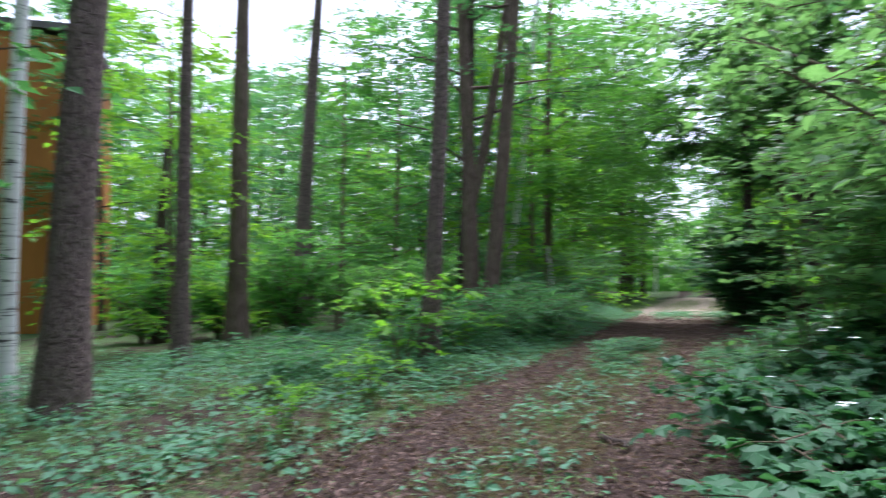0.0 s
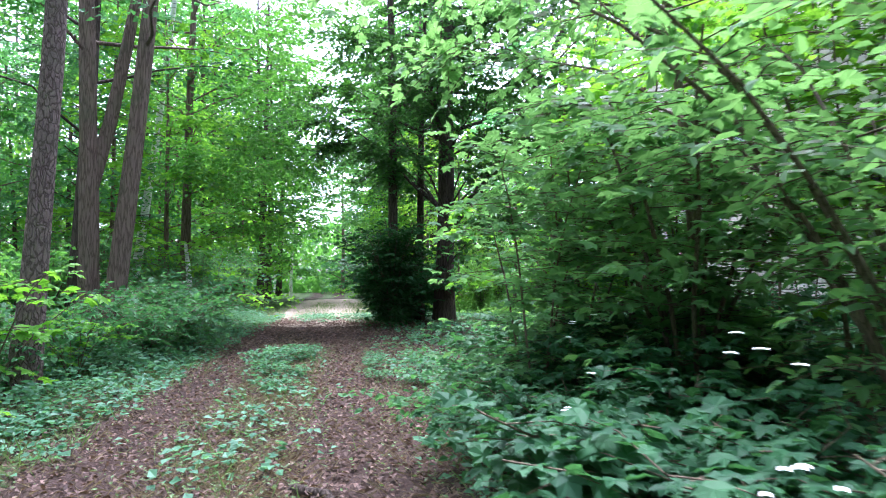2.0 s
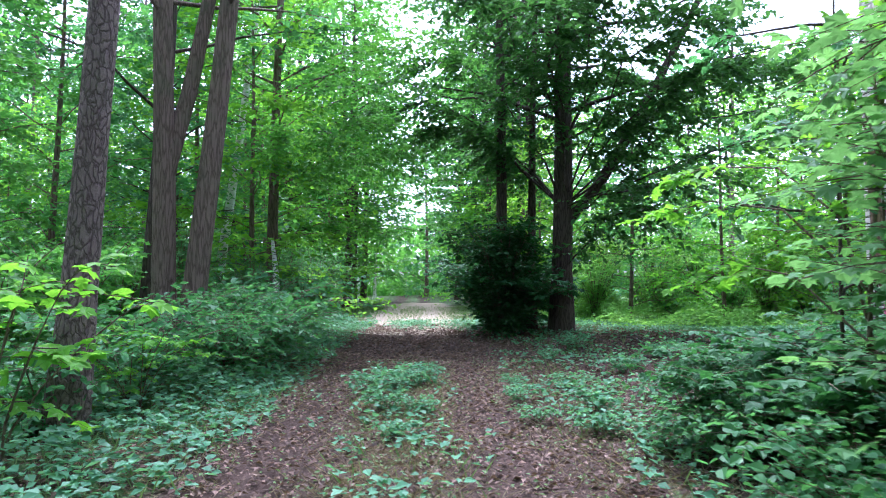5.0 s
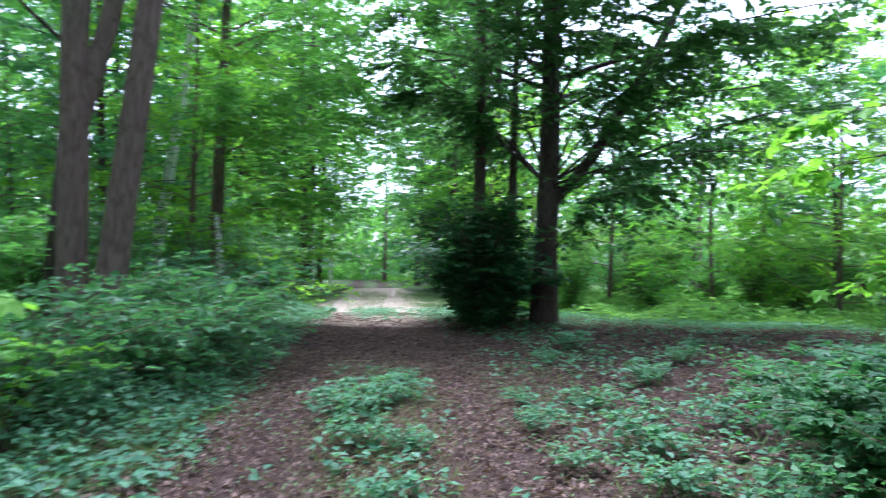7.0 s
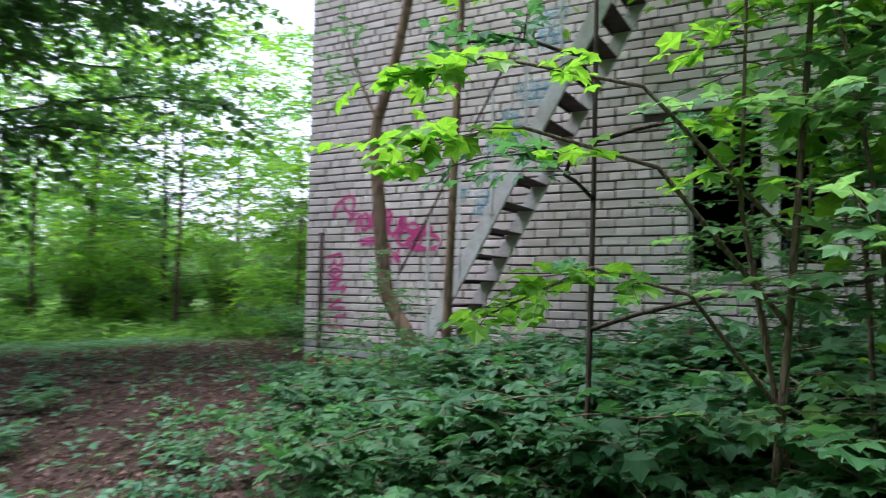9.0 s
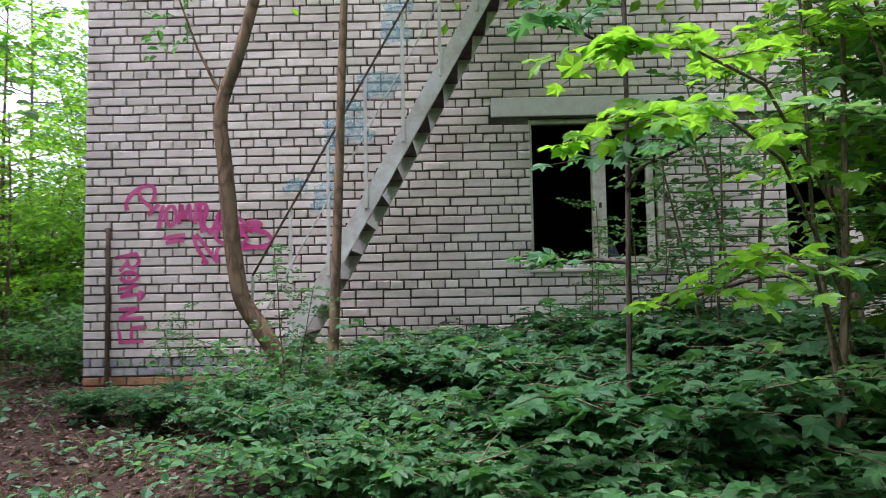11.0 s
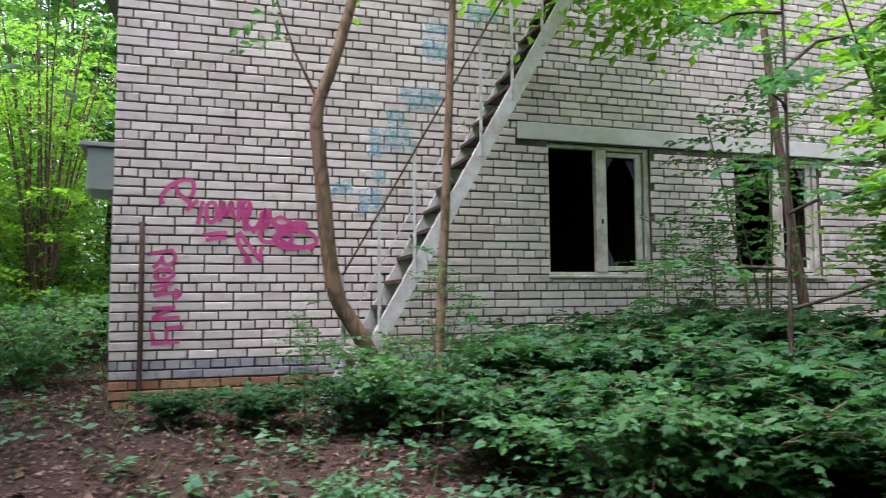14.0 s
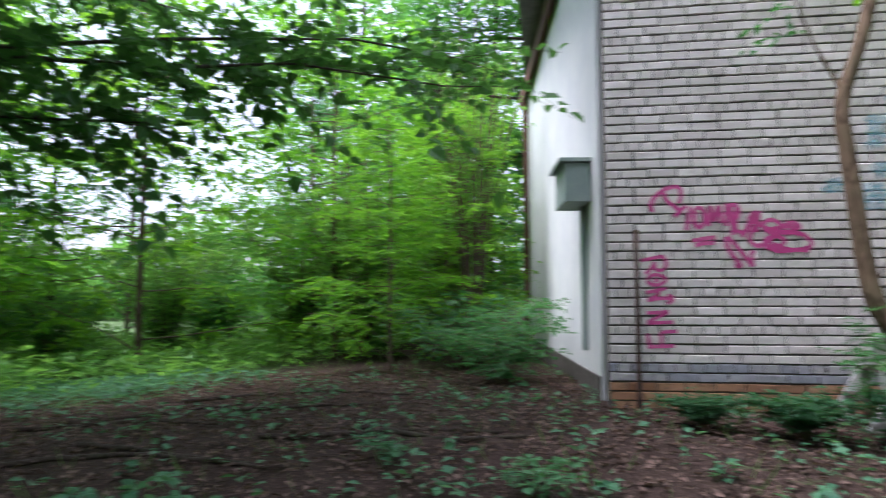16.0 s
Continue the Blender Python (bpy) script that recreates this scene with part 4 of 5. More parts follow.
# saplings before the house
linden = shrub("linden_sapling", "young linden with bright green leaves before the house", "sapling", 4.2, 1.2, 5, 34, 8, 0.12, LEAF_BRIGHT, 81, (0.35, 0.8), 0.3, 0.85, 0.3, r0=0.018, shape="lobed", tilt=0.26)
put(linden, 5.75, -2.9, 0, 0.95)
shoot = thing("maple_sapling", 4.96, -3.41, float(gz(4.96, -3.41)), "pale thin sapling with bright green hanging leaves", "sapling")
shoot_lines = [([(0, 0, -0.1), (-0.02, 0.0, 0.6), (0.03, 0.0, 1.2), (0.1, 0.05, 2.2), (0.15, 0.1, 3.4)], [0.020, 0.018, 0.015, 0.011, 0.006]),
               ([(0.12, 0.1, -0.1), (0.0, 0.04, 0.7), (-0.12, -0.05, 1.5), (-0.1, 0.0, 2.4)], [0.014, 0.012, 0.009, 0.005]),
               ([(0.02, 0.0, 1.1), (-0.35, -0.3, 1.62), (-0.7, -0.62, 1.72), (-1.05, -0.8, 1.66)], [0.010, 0.008, 0.006, 0.003]),
               ([(0.0, 0.0, 0.8), (-0.25, -0.3, 1.2), (-0.5, -0.55, 1.28), (-0.8, -0.7, 1.12)], [0.009, 0.007, 0.005, 0.003]),
               ([(0.03, 0.0, 1.4), (-0.4, -0.3, 1.9), (-0.85, -0.6, 1.98), (-1.0, -0.72, 1.9)], [0.009, 0.007, 0.005, 0.003])]
g4 = np.random.default_rng(8)
o1, w1 = on_lines([(np.array(p), r) for p, r in shoot_lines[2:]], 8, 9, 0.45)
o2, w2 = on_lines([(np.array(p), r) for p, r in shoot_lines[:2]], 14, 10, 0.55)
(lv, lq), tw = sprays(np.concatenate([o1, o2]), np.concatenate([w1 * [0.7, 0.7, 0.2] + [-0.5, -0.3, 0], w2]), g4.uniform(0.2, 0.42, len(o1) + len(o2)), 7, 0.095, 0.3, 0.8, 0.003, "lobed", 0.3)
v, q = tubes(shoot_lines + tw, 6)
part("stemwork", np_mesh("stemwork", v, q, TWIG, True), TWIG, shoot)
part("foliage", np_mesh("foliage", lv, lq, LEAF_BRIGHT), LEAF_BRIGHT, shoot)
again(linden, 7.6, -2.4, 100, 0.9)
mast = tree("linden_sapling", "thin upright sapling with sparse leafy side shoots", 4.8, 0.017, (0.9, 4.7), 1.1, 12, 4, 8, 0.10, LEAF, BARK_DARK, 82, (0.06, 0.05), (0.3, 0.6), 0.2, sides=8, wave=0.02, shape="lobed")
put(mast, 4.16, -3.08)
twiggy = shrub("elder_sapling", "thin green sapling with narrow leaves by the wall", "sapling", 3.6, 0.7, 2, 26, 9, 0.085, LEAF, 83, (0.3, 0.6), 0.2, 0.55, 0.25, r0=0.018, tilt=0.3)
put(twiggy, 5.45, -1.45)
again(twiggy, 5.3, -3.0, 140, 0.85)
again(twiggy, 4.95, -2.1, 40, 0.75)
again(twiggy, 4.35, -1.5, 300, 0.5)
again(twiggy, 4.8, -1.25, 170, 0.52)
again(twiggy, 5.35, -1.0, 75, 0.58)
again(twiggy, 2.35, -1.9, 210, 0.42, "thin leafy sapling before the brick wall")
again(twiggy, 1.5, -1.5, 100, 0.3, "thin leafy sapling before the brick wall")
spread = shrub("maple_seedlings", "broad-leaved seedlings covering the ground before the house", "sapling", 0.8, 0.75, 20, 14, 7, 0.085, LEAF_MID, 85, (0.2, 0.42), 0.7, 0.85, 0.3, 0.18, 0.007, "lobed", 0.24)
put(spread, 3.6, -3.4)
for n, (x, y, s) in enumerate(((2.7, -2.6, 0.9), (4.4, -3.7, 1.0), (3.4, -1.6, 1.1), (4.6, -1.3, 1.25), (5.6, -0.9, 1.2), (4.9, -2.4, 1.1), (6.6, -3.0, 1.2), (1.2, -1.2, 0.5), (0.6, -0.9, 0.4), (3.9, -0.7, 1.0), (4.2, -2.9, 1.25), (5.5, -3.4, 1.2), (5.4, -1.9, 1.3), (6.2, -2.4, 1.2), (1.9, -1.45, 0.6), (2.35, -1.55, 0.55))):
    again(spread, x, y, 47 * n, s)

# two thin trunks before the wall
crooked = thing("crooked_tree", 1.93, -1.0, 0.2, "smooth brown crooked trunk growing up the brick wall", "tree")
pts = np.array([(0.36, 0.1, -0.1), (0.17, 0.0, 0.45), (0.02, -0.02, 0.72), (-0.17, -0.03, 1.0), (-0.235, -0.03, 1.5), (-0.29, -0.03, 2.1), (-0.325, -0.03, 2.35), (-0.30, -0.03, 2.56), (-0.19, -0.03, 2.84), (-0.02, -0.03, 3.45), (0.2, -0.05, 4.6), (0.3, -0.1, 6.5)])
u = np.linspace(0, 11, 56)
pts = np.stack([np.interp(u, range(12), pts[:, c]) for c in range(3)], -1)
for _ in range(3):
    pts[1:-1] = (pts[:-2] + 2 * pts[1:-1] + pts[2:]) / 4
v, q = tubes([(pts, np.interp(u, (0, 4, 11), (0.075, 0.062, 0.035))), ([(-0.31, -0.03, 2.56), (-0.5, -0.03, 2.95), (-0.66, -0.05, 3.4), (-0.7, -0.05, 3.8)], [0.014, 0.010, 0.007, 0.004])], 10, 0.04)
TRUNK_SMOOTH = bark_mat("smooth_bark", (0.15, 0.098, 0.062), (0.25, 0.172, 0.112), 0.4, 9, 0.004)
part("trunk", np_mesh("trunk", v, q, TRUNK_SMOOTH, True), TRUNK_SMOOTH, crooked)
g3 = np.random.default_rng(5)
org = np.c_[g3.uniform(-0.75, -0.45, 9), g3.uniform(-0.15, 0.1, 9), g3.uniform(3.0, 3.7, 9)]
(lv, lq), _ = sprays(org, g3.normal(0, 1, (9, 3)) * [1, 1, 0.3], g3.uniform(0.2, 0.35, 9), 6, 0.09, 0.2, 0.5)
part("foliage", np_mesh("foliage", lv, lq, LEAF), LEAF, crooked)

slim = tree("slim_tree", "slim straight trunk growing close to the brick wall", 7.5, 0.042, (3.4, 7), 1.8, 12, 12, 8, 0.12, LEAF_BRIGHT, TRUNK_SMOOTH, 91, (0.42, -0.1), (0.4, 0.9), wave=0.03)
put(slim, 2.49, -1.3)
bough = tree("maple_tree", "maple whose leafy bough hangs over the iron stair", 7.5, 0.06, (4.4, 7), 1.8, 8, 11, 7, 0.13, LEAF_BRIGHT, BARK, 92, (-0.6, 0.2), (0.4, 0.9), boughs=((4.2, -2.9, -0.9, -0.25, 60), (4.1, -2.3, -0.6, -0.1, 50), (4.6, -2.2, -1.2, -0.3, 50), (4.7, -2.7, -0.1, 0.3, 50)))
put(bough, 6.6, -0.9)

# ---- the wood around ----
young = [
    tree("beech_tree", "slender young beech with layered green leaves", 8.5, 0.07, (0.5, 8.2), 2.7, 36, 15, 9, 0.16, LEAF_FAR, BARK, 101, (0.2, 0.1)),
    tree("maple_tree", "young maple in full leaf", 10.0, 0.09, (0.9, 9.6), 3.0, 38, 15, 9, 0.18, LEAF, BARK_DARK, 102, (-0.2, 0.3)),
    tree("beech_tree", "young beech with bright leaves", 7.0, 0.06, (0.4, 6.8), 2.5, 32, 15, 9, 0.16, LEAF_BRIGHT, BARK, 103, (0.1, -0.2)),
    tree("oak_tree", "tall oak with a high leafy crown", 16.0, 0.19, (3.0, 15.5), 4.2, 44, 14, 8, 0.27, LEAF_FAR, BARK_DARK, 104, (0.3, 0.2)),
]
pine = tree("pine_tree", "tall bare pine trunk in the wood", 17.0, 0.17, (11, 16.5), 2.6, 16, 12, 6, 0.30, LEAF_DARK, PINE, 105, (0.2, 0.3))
underbrush = shrub("hazel_shrub", "green undergrowth shrub in the wood", "shrub", 2.3, 1.5, 16, 14, 8, 0.15, LEAF_FAR, 106, (0.3, 0.7), 0.7, lo=0.06, shape="plain")
distant = [
    tree("oak_tree", "oak at the back of the wood", 15.0, 0.2, (0.8, 14.6), 4.2, 30, 8, 7, 0.46, LEAF_FAR, BARK_DARK, 107, (0.3, 0.2), (0.9, 1.8), sides=6),
    tree("beech_tree", "beech at the back of the wood", 12.0, 0.15, (0.4, 11.6), 3.8, 28, 8, 7, 0.42, LEAF, BARK, 108, (-0.3, 0.1), (0.9, 1.8), sides=6),
    tree("birch_tree", "birch at the back of the wood", 14.0, 0.11, (3.0, 13.6), 2.6, 24, 8, 7, 0.34, LEAF_BRIGHT, BIRCH, 109, (0.4, 0.3), (0.7, 1.4), sides=6),
]


def clear_of(x, y):
    """True where the wood may stand: off the track, the yard, the house and the way walked."""
    if -1.8 < x < 16 and -1.0 < y < 9.5:
        return False
    if abs((x - 12.5) * 0.822 - (y + 4.9) * 0.569) < 2.4 and y < -9:
        return False
    if -10.5 < y < -2.0 and -19 < x < -7:
        return False
    if -8.4 < y < -3.8 and -46 < x < 20:
        return False
    if -8 < x < 16 and -4.1 < y < 1.2:
        return False
    if -15 < x < 3 and -2.5 < y < 5:
        return False
    if y < -4 and x > -4 and y > -9.6:
        return False
    return True


def plant_wood(protos, weights, total, seed, area, near, far, gap, taken):
    """Sets trees out over the wood between two distances from the middle of the walk."""
    g = np.random.default_rng(seed)
    used = set()
    count = tries = 0
    while count < total and tries < 20000:
        tries += 1
        x, y = g.uniform(area[0], area[1]), g.uniform(area[2], area[3])
        d = math.hypot(x - 2, y + 6)
        if (x < 1 and y > 5.5 or y < -9 and d < 22) and g.uniform() < 0.6:
            continue
        if -24 < y < -9 and -14 < x < 8 and g.uniform() < 0.4:
            continue
        if not clear_of(x, y) or not near < d < far or math.hypot(x - 12.5, y + 5) < 5.5:
            continue
        if near > 20 and x < -10 and y > 0 and g.uniform() < 0.55:
            continue
        kind = int(g.choice(len(protos), p=weights))
        open_sky = -20 < x < -2 and -13 < y < 13 or -22 < y < -9 and -16 < x < 12
        if open_sky and kind > 2 and protos[kind] is not underbrush or 1 < x < 10 and -13.5 < y < -9:
            continue
        if any((x - a) ** 2 + (y - b) ** 2 < gap * gap for a, b in taken):
            continue
        taken.append((x, y))
        s = g.uniform(0.8, 1.25)
        if protos[kind] in used:
            turn, tall = g.uniform(0, 360), s * g.uniform(0.9, 1.15)
            # the wood is thin beyond the yard
            if not (x < -8 and y > 0 and count % 2):
                again(protos[kind], x, y, turn, s, tall=tall)
        else:
            put(protos[kind], x, y, g.uniform(0, 360), s)
            used.add(protos[kind])
        count += 1


places = []
# bright young trees behind the yard and beside the house
for n, (x, y, k, s) in enumerate(((-4.2, 5.2, 2, 0.9), (-2.6, 7.2, 2, 0.8), (-5.6, 8.2, 0, 1.0), (-7.4, 4.4, 2, 1.1), (-9.5, 2.5, 2, 1.0), (-12.5, 0.8, 0, 1.0), (-11.5, 5.0, 0, 1.0), (-2.4, 10.5, 0, 1.1), (-1.9, 5.0, 2, 0.6), 
                                  (-6.5, -9.6, 2, 1.2), (-9.6, -12.0, 0, 1.2), (-12.0, -11.2, 2, 1.1), (-14.0, -1.0, 2, 1.0), (-15.5, -11.2, 0, 1.2), (-17.5, -1.0, 2, 1.1), (-20.5, -9.6, 2, 1.2), (-21.5, -2.8, 2, 1.1), (-2.7, 3.0, 2, 0.52))):
    again(young[k], x, y, 77 * n, s)
    places.append((x, y))
plant_wood(young + [pine, underbrush], (0.2, 0.17, 0.12, 0.17, 0.06, 0.28), 90, 11, (-30, 15, -26, 24), 5, 24, 1.7, places)
plant_wood([underbrush], (1.0,), 28, 14, (-14, 8, -22, -9.8), 4, 26, 1.4, places)
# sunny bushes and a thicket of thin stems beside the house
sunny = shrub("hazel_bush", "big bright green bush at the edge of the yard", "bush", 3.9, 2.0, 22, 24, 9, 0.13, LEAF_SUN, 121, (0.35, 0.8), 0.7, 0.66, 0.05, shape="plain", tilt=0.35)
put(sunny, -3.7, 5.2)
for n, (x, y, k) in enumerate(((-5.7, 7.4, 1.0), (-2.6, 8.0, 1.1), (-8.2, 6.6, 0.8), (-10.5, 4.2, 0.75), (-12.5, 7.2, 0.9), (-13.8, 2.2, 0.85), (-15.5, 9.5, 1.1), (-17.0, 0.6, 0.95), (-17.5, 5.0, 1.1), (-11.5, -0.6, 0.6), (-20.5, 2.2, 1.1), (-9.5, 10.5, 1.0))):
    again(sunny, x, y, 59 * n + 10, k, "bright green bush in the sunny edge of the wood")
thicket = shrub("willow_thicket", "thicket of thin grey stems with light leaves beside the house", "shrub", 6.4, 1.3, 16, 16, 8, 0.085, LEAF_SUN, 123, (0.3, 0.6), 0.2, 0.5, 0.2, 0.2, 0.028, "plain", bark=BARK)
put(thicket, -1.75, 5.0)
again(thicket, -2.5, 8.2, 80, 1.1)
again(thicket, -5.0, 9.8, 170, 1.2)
# undergrowth at the far side of the yard
for n, (x, y, s) in enumerate(((-9.2, 4.6, 0.7), (-10.8, 7.4, 0.85), (-8.4, 8.6, 0.8), (-12.6, 4.0, 0.75), (-13.4, 8.8, 0.9), (-15.2, 5.6, 0.9), (-11.2, 11.0, 0.95), (-16.4, 2.6, 0.85), (-17.5, 9.4, 1.0), (-7.6, 11.6, 0.9), (-14.6, 12.4, 1.0), (-19.0, 5.2, 1.0), (-12.2, 2.0, 0.6), (-16.0, 14.5, 1.1))):
    again(underbrush, x, y, 71 * n, s)
for n, (x, y) in enumerate(((-20.5, -11.5), (-23, -9.2), (-25.5, -12.0), (-24.5, -2.2), (-27.0, -9.4), (-30.0, -2.6), (-34.0, -9.2), (-38.0, -3.0), (-21.0, -0.8), (-27.5, -0.6), (-18.5, -13.2), (-33, -2.4))):
    again(young[3], x, y, 67 * n, 1.0, tall=0.9 + 0.04 * (n % 5))
    places.append((x, y))
for n, (x, y, k) in enumerate(((-30, -9.5, 0), (-33, -0.5, 2), (-27.5, -1.8, 1), (-28, -11.5, 2))):
    again(distant[k], x, y, 50 * n, 1.0)
    places.append((x, y))
plant_wood(distant + [pine], (0.37, 0.33, 0.18, 0.12), 175, 13, (-50, 46, -46, 42), 23, 50, 2.6, places)


def far_wood():
    """The far edge of the wood, past what one could count."""
    g = np.random.default_rng(12)
    n = 90000
    a = g.uniform(0, 2 * np.pi, n)
    r = g.uniform(46, 66, n)
    h = 15 + 4 * np.sin(5 * a) + 3 * np.sin(13 * a + 1)
    h = np.where((a > 1.6) & (a < 3.3), 0.55 * h, h)
    z = h * g.uniform(0, 1, n) ** 1.4
    pos = np.c_[-4 + r * np.cos(a), -5 + r * np.sin(a), z]
    v, q = simple_leaves(pos, g.normal(0, 1, (n, 3)), g.normal(0, 0.5, (n, 3)) + [0, 0, 1], g.uniform(0.4, 1.0, n), 0.7)
    tagged(part("far_wood", np_mesh("far_wood", v, q, LEAF_FAR), LEAF_FAR), "green foliage of the far edge of the wood", "trees", kind="stuff")


far_wood()


# ---- low growth and litter ----
def scatter(n, x0, x1, y0, y1, weight, seed):
    g = np.random.default_rng(seed)
    x, y = g.uniform(x0, x1, n), g.uniform(y0, y1, n)
    keep = g.uniform(0, 1, n) < weight(x, y)
    inside = (x > -0.1) & (x < 15.2) & (y > -0.03) & (y < 8.5)
    keep &= ~inside
    return x[keep], y[keep]


def patchy(x, y):
    return 0.5 + 0.5 * np.sin(2.3 * x + 1.1 * np.sin(1.9 * y)) * np.sin(2.7 * y + 1.3 * np.sin(1.4 * x))


def herbs():
    """Small herbs: a few leaves round each foot."""
    x, y = scatter(60000, -12, 14, -13, 2.5, lambda x, y: greenness(x, y) * np.where((y < -7.2) & (y > -9.5) & (x < 6), 1.0, 0.25 + 0.75 * patchy(x, y)), 21)
    g = np.random.default_rng(22)
    x, y = np.repeat(x, 5), np.repeat(y, 5)
    n = len(x)
    a = g.uniform(0, 2 * np.pi, n)
    tall = np.where(y < -7.4, 0.12 + 0.36 * patchy(0.6 * x + 2, 0.7 * y), 0.13) * g.uniform(0.15, 1.0, n)
    tall = np.where(y < -7.4, tall * np.clip((-7.3 - y) / 1.1, 0.25, 1.0), tall)
    pos = np.c_[x + 0.03 * np.cos(a), y + 0.03 * np.sin(a), gz(x, y) + tall]
    al = np.c_[np.cos(a), np.sin(a), g.uniform(-0.3, 0.4, n)]
    v, q = simple_leaves(pos, al, g.normal(0, 0.3, (n, 3)) + [0, 0, 1], g.uniform(0.04, 0.10, n), 0.75)
    tagged(part("herbs", np_mesh("herbs", v, q, LEAF_HERB), LEAF_HERB), "low green herbs and ivy on the forest floor", "plants", kind="stuff")


def grasses():
    x, y = scatter(110000, -24, 14, -13, 6, lambda x, y: np.clip(greenness(x, y) * 1.1 * (1 - 0.6 * patchy(x + 3, y)), 0, 1), 23)
    g = np.random.default_rng(24)
    n = len(x)
    a = g.uniform(0, 2 * np.pi, n)
    al = np.c_[0.5 * np.cos(a), 0.5 * np.sin(a), g.uniform(0.5, 1.4, n)]
    v, q = simple_leaves(np.c_[x, y, gz(x, y) - 0.01], al, np.c_[-np.sin(a), np.cos(a), 0.2 + 0 * a], g.uniform(0.06, 0.22, n), 0.06, 0.02)
    tagged(part("grass", np_mesh("grass", v, q, GRASS), GRASS), "thin short grass along the track", "grass", kind="stuff")


def meadow():
    """Knee-high green growth in the sunny ground beyond the yard."""
    x, y = scatter(26000, -24, -3.2, -2.0, 12, lambda x, y: np.clip((-3.6 - x + 0.5 * (y - 4)) / 2.5, 0, 1) * np.clip((y + 1.0 + 0.4 * (-8 - x)) / 1.5, 0, 1) * (0.35 + 0.65 * patchy(0.7 * x, 0.8 * y)), 29)
    g = np.random.default_rng(30)
    x, y = np.repeat(x, 4), np.repeat(y, 4)
    n = len(x)
    a = g.uniform(0, 2 * np.pi, n)
    tall = (0.15 + 0.5 * patchy(0.5 * x + 1, 0.6 * y)) * g.uniform(0.1, 1.0, n)
    v, q = simple_leaves(np.c_[x + 0.05 * np.cos(a), y + 0.05 * np.sin(a), gz(x, y) + tall], np.c_[np.cos(a), np.sin(a), g.uniform(-0.3, 0.7, n)], g.normal(0, 0.3, (n, 3)) + [0, 0, 1], g.uniform(0.06, 0.16, n), 0.5)
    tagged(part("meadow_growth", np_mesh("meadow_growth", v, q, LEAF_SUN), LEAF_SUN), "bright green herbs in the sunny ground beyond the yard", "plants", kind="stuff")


def straw():
    """Dry grass on the strip between the wheel tracks and at their edges."""
    x, y = scatter(150000, -3, 13, -8.4, -4.0, lambda x, y: (1 - 0.9 * tracks(x, y)) * (0.3 + 0.65 * np.exp(-((y + 6.15) / 0.65) ** 2)) * (0.3 + 0.7 * patchy(1.3 * x, y)), 27)
    g = np.random.default_rng(28)
    n = len(x)
    a = g.uniform(0, 2 * np.pi, n)
    al = np.c_[np.cos(a), np.sin(a), g.uniform(0.1, 0.9, n)]
    v, q = simple_leaves(np.c_[x, y, gz(x, y) - 0.005], al, np.c_[-np.sin(a), np.cos(a), 0.2 + 0 * a], g.uniform(0.04, 0.15, n), 0.06, 0.03)
    tagged(part("dry_grass", np_mesh("dry_grass", v, q, STRAW), STRAW), "dry straw-coloured grass between the wheel tracks", "grass", kind="stuff")


def moss():
    """Tiny green leaves between the straw on the strip and beside the tracks."""
    x, y = scatter(90000, -2, 13, -8.6, -3.8, lambda x, y: (1 - 0.85 * tracks(x, y)) * (0.3 + 0.4 * np.exp(-((y + 6.15) / 0.7) ** 2)) * (0.15 + 0.85 * patchy(1.7 * x + 2, 1.5 * y)), 33)
    g = np.random.default_rng(34)
    n = len(x)
    a = g.uniform(0, 2 * np.pi, n)
    v, q = simple_leaves(np.c_[x, y, gz(x, y) + g.uniform(0.005, 0.05, n)], np.c_[np.cos(a), np.sin(a), g.uniform(-0.2, 0.6, n)], g.normal(0, 0.35, (n, 3)) + [0, 0, 1], g.uniform(0.015, 0.045, n), 0.6)
    tagged(part("small_herbs", np_mesh("small_herbs", v, q, GRASS), GRASS), "tiny pale green herbs between the wheel tracks", "plants", kind="stuff")


def litter():
    x, y = scatter(120000, -11, 13, -9, 3, lambda x, y: 0.95 - 0.55 * greenness(x, y), 25)
    g = np.random.default_rng(26)
    n = len(x)
    a = g.uniform(0, 2 * np.pi, n)
    v, q = simple_leaves(np.c_[x, y, gz(x, y) + g.uniform(0.0, 0.03, n)], np.c_[np.cos(a), np.sin(a), g.uniform(-0.2, 0.4, n)], g.normal(0, 0.35, (n, 3)) + [0, 0, 1], g.uniform(0.02, 0.068, n), 0.62, 0.22)
    tagged(part("leaf_litter", np_mesh("leaf_litter", v, q, LITTER), LITTER), "dry brown fallen leaves", "leaves", kind="stuff")


herbs()
grasses()
straw()
meadow()
moss()
litter()

clump = shrub("herb_clump", "low green herb growing between the wheel tracks", "plant", 0.34, 0.34, 9, 4, 6, 0.06, LEAF_HERB, 111, (0.1, 0.2), 0.6, 0.85, 0.3, r0=0.004)
put(clump, 1.6, -6.5)
for n, (x, y, s) in enumerate(((1.1, -6.3, 1.0), (0.9, -6.0, 0.9), (0.0, -5.9, 0.7), (2.3, -6.35, 0.8), (3.4, -6.2, 0.6), (1.9, -5.0, 0.7), (1.2, -4.3, 0.8), (0.2, -3.4, 0.9), (2.6, -4.4, 1.0), (3.4, -4.6, 0.8), (-0.6, -2.6, 0.8), (-2.5, -3.4, 1.1), (2.2, -3.6, 0.9), (1.6, -3.0, 0.7), (0.9, -4.9, 0.6), (2.9, -5.0, 0.6), (-1.4, -4.0, 0.7), (3.9, -4.2, 0.9), (2.4, -6.0, 0.6), (-1.6, -2.0, 0.6))):
    again(clump, x, y, 61 * n, s)


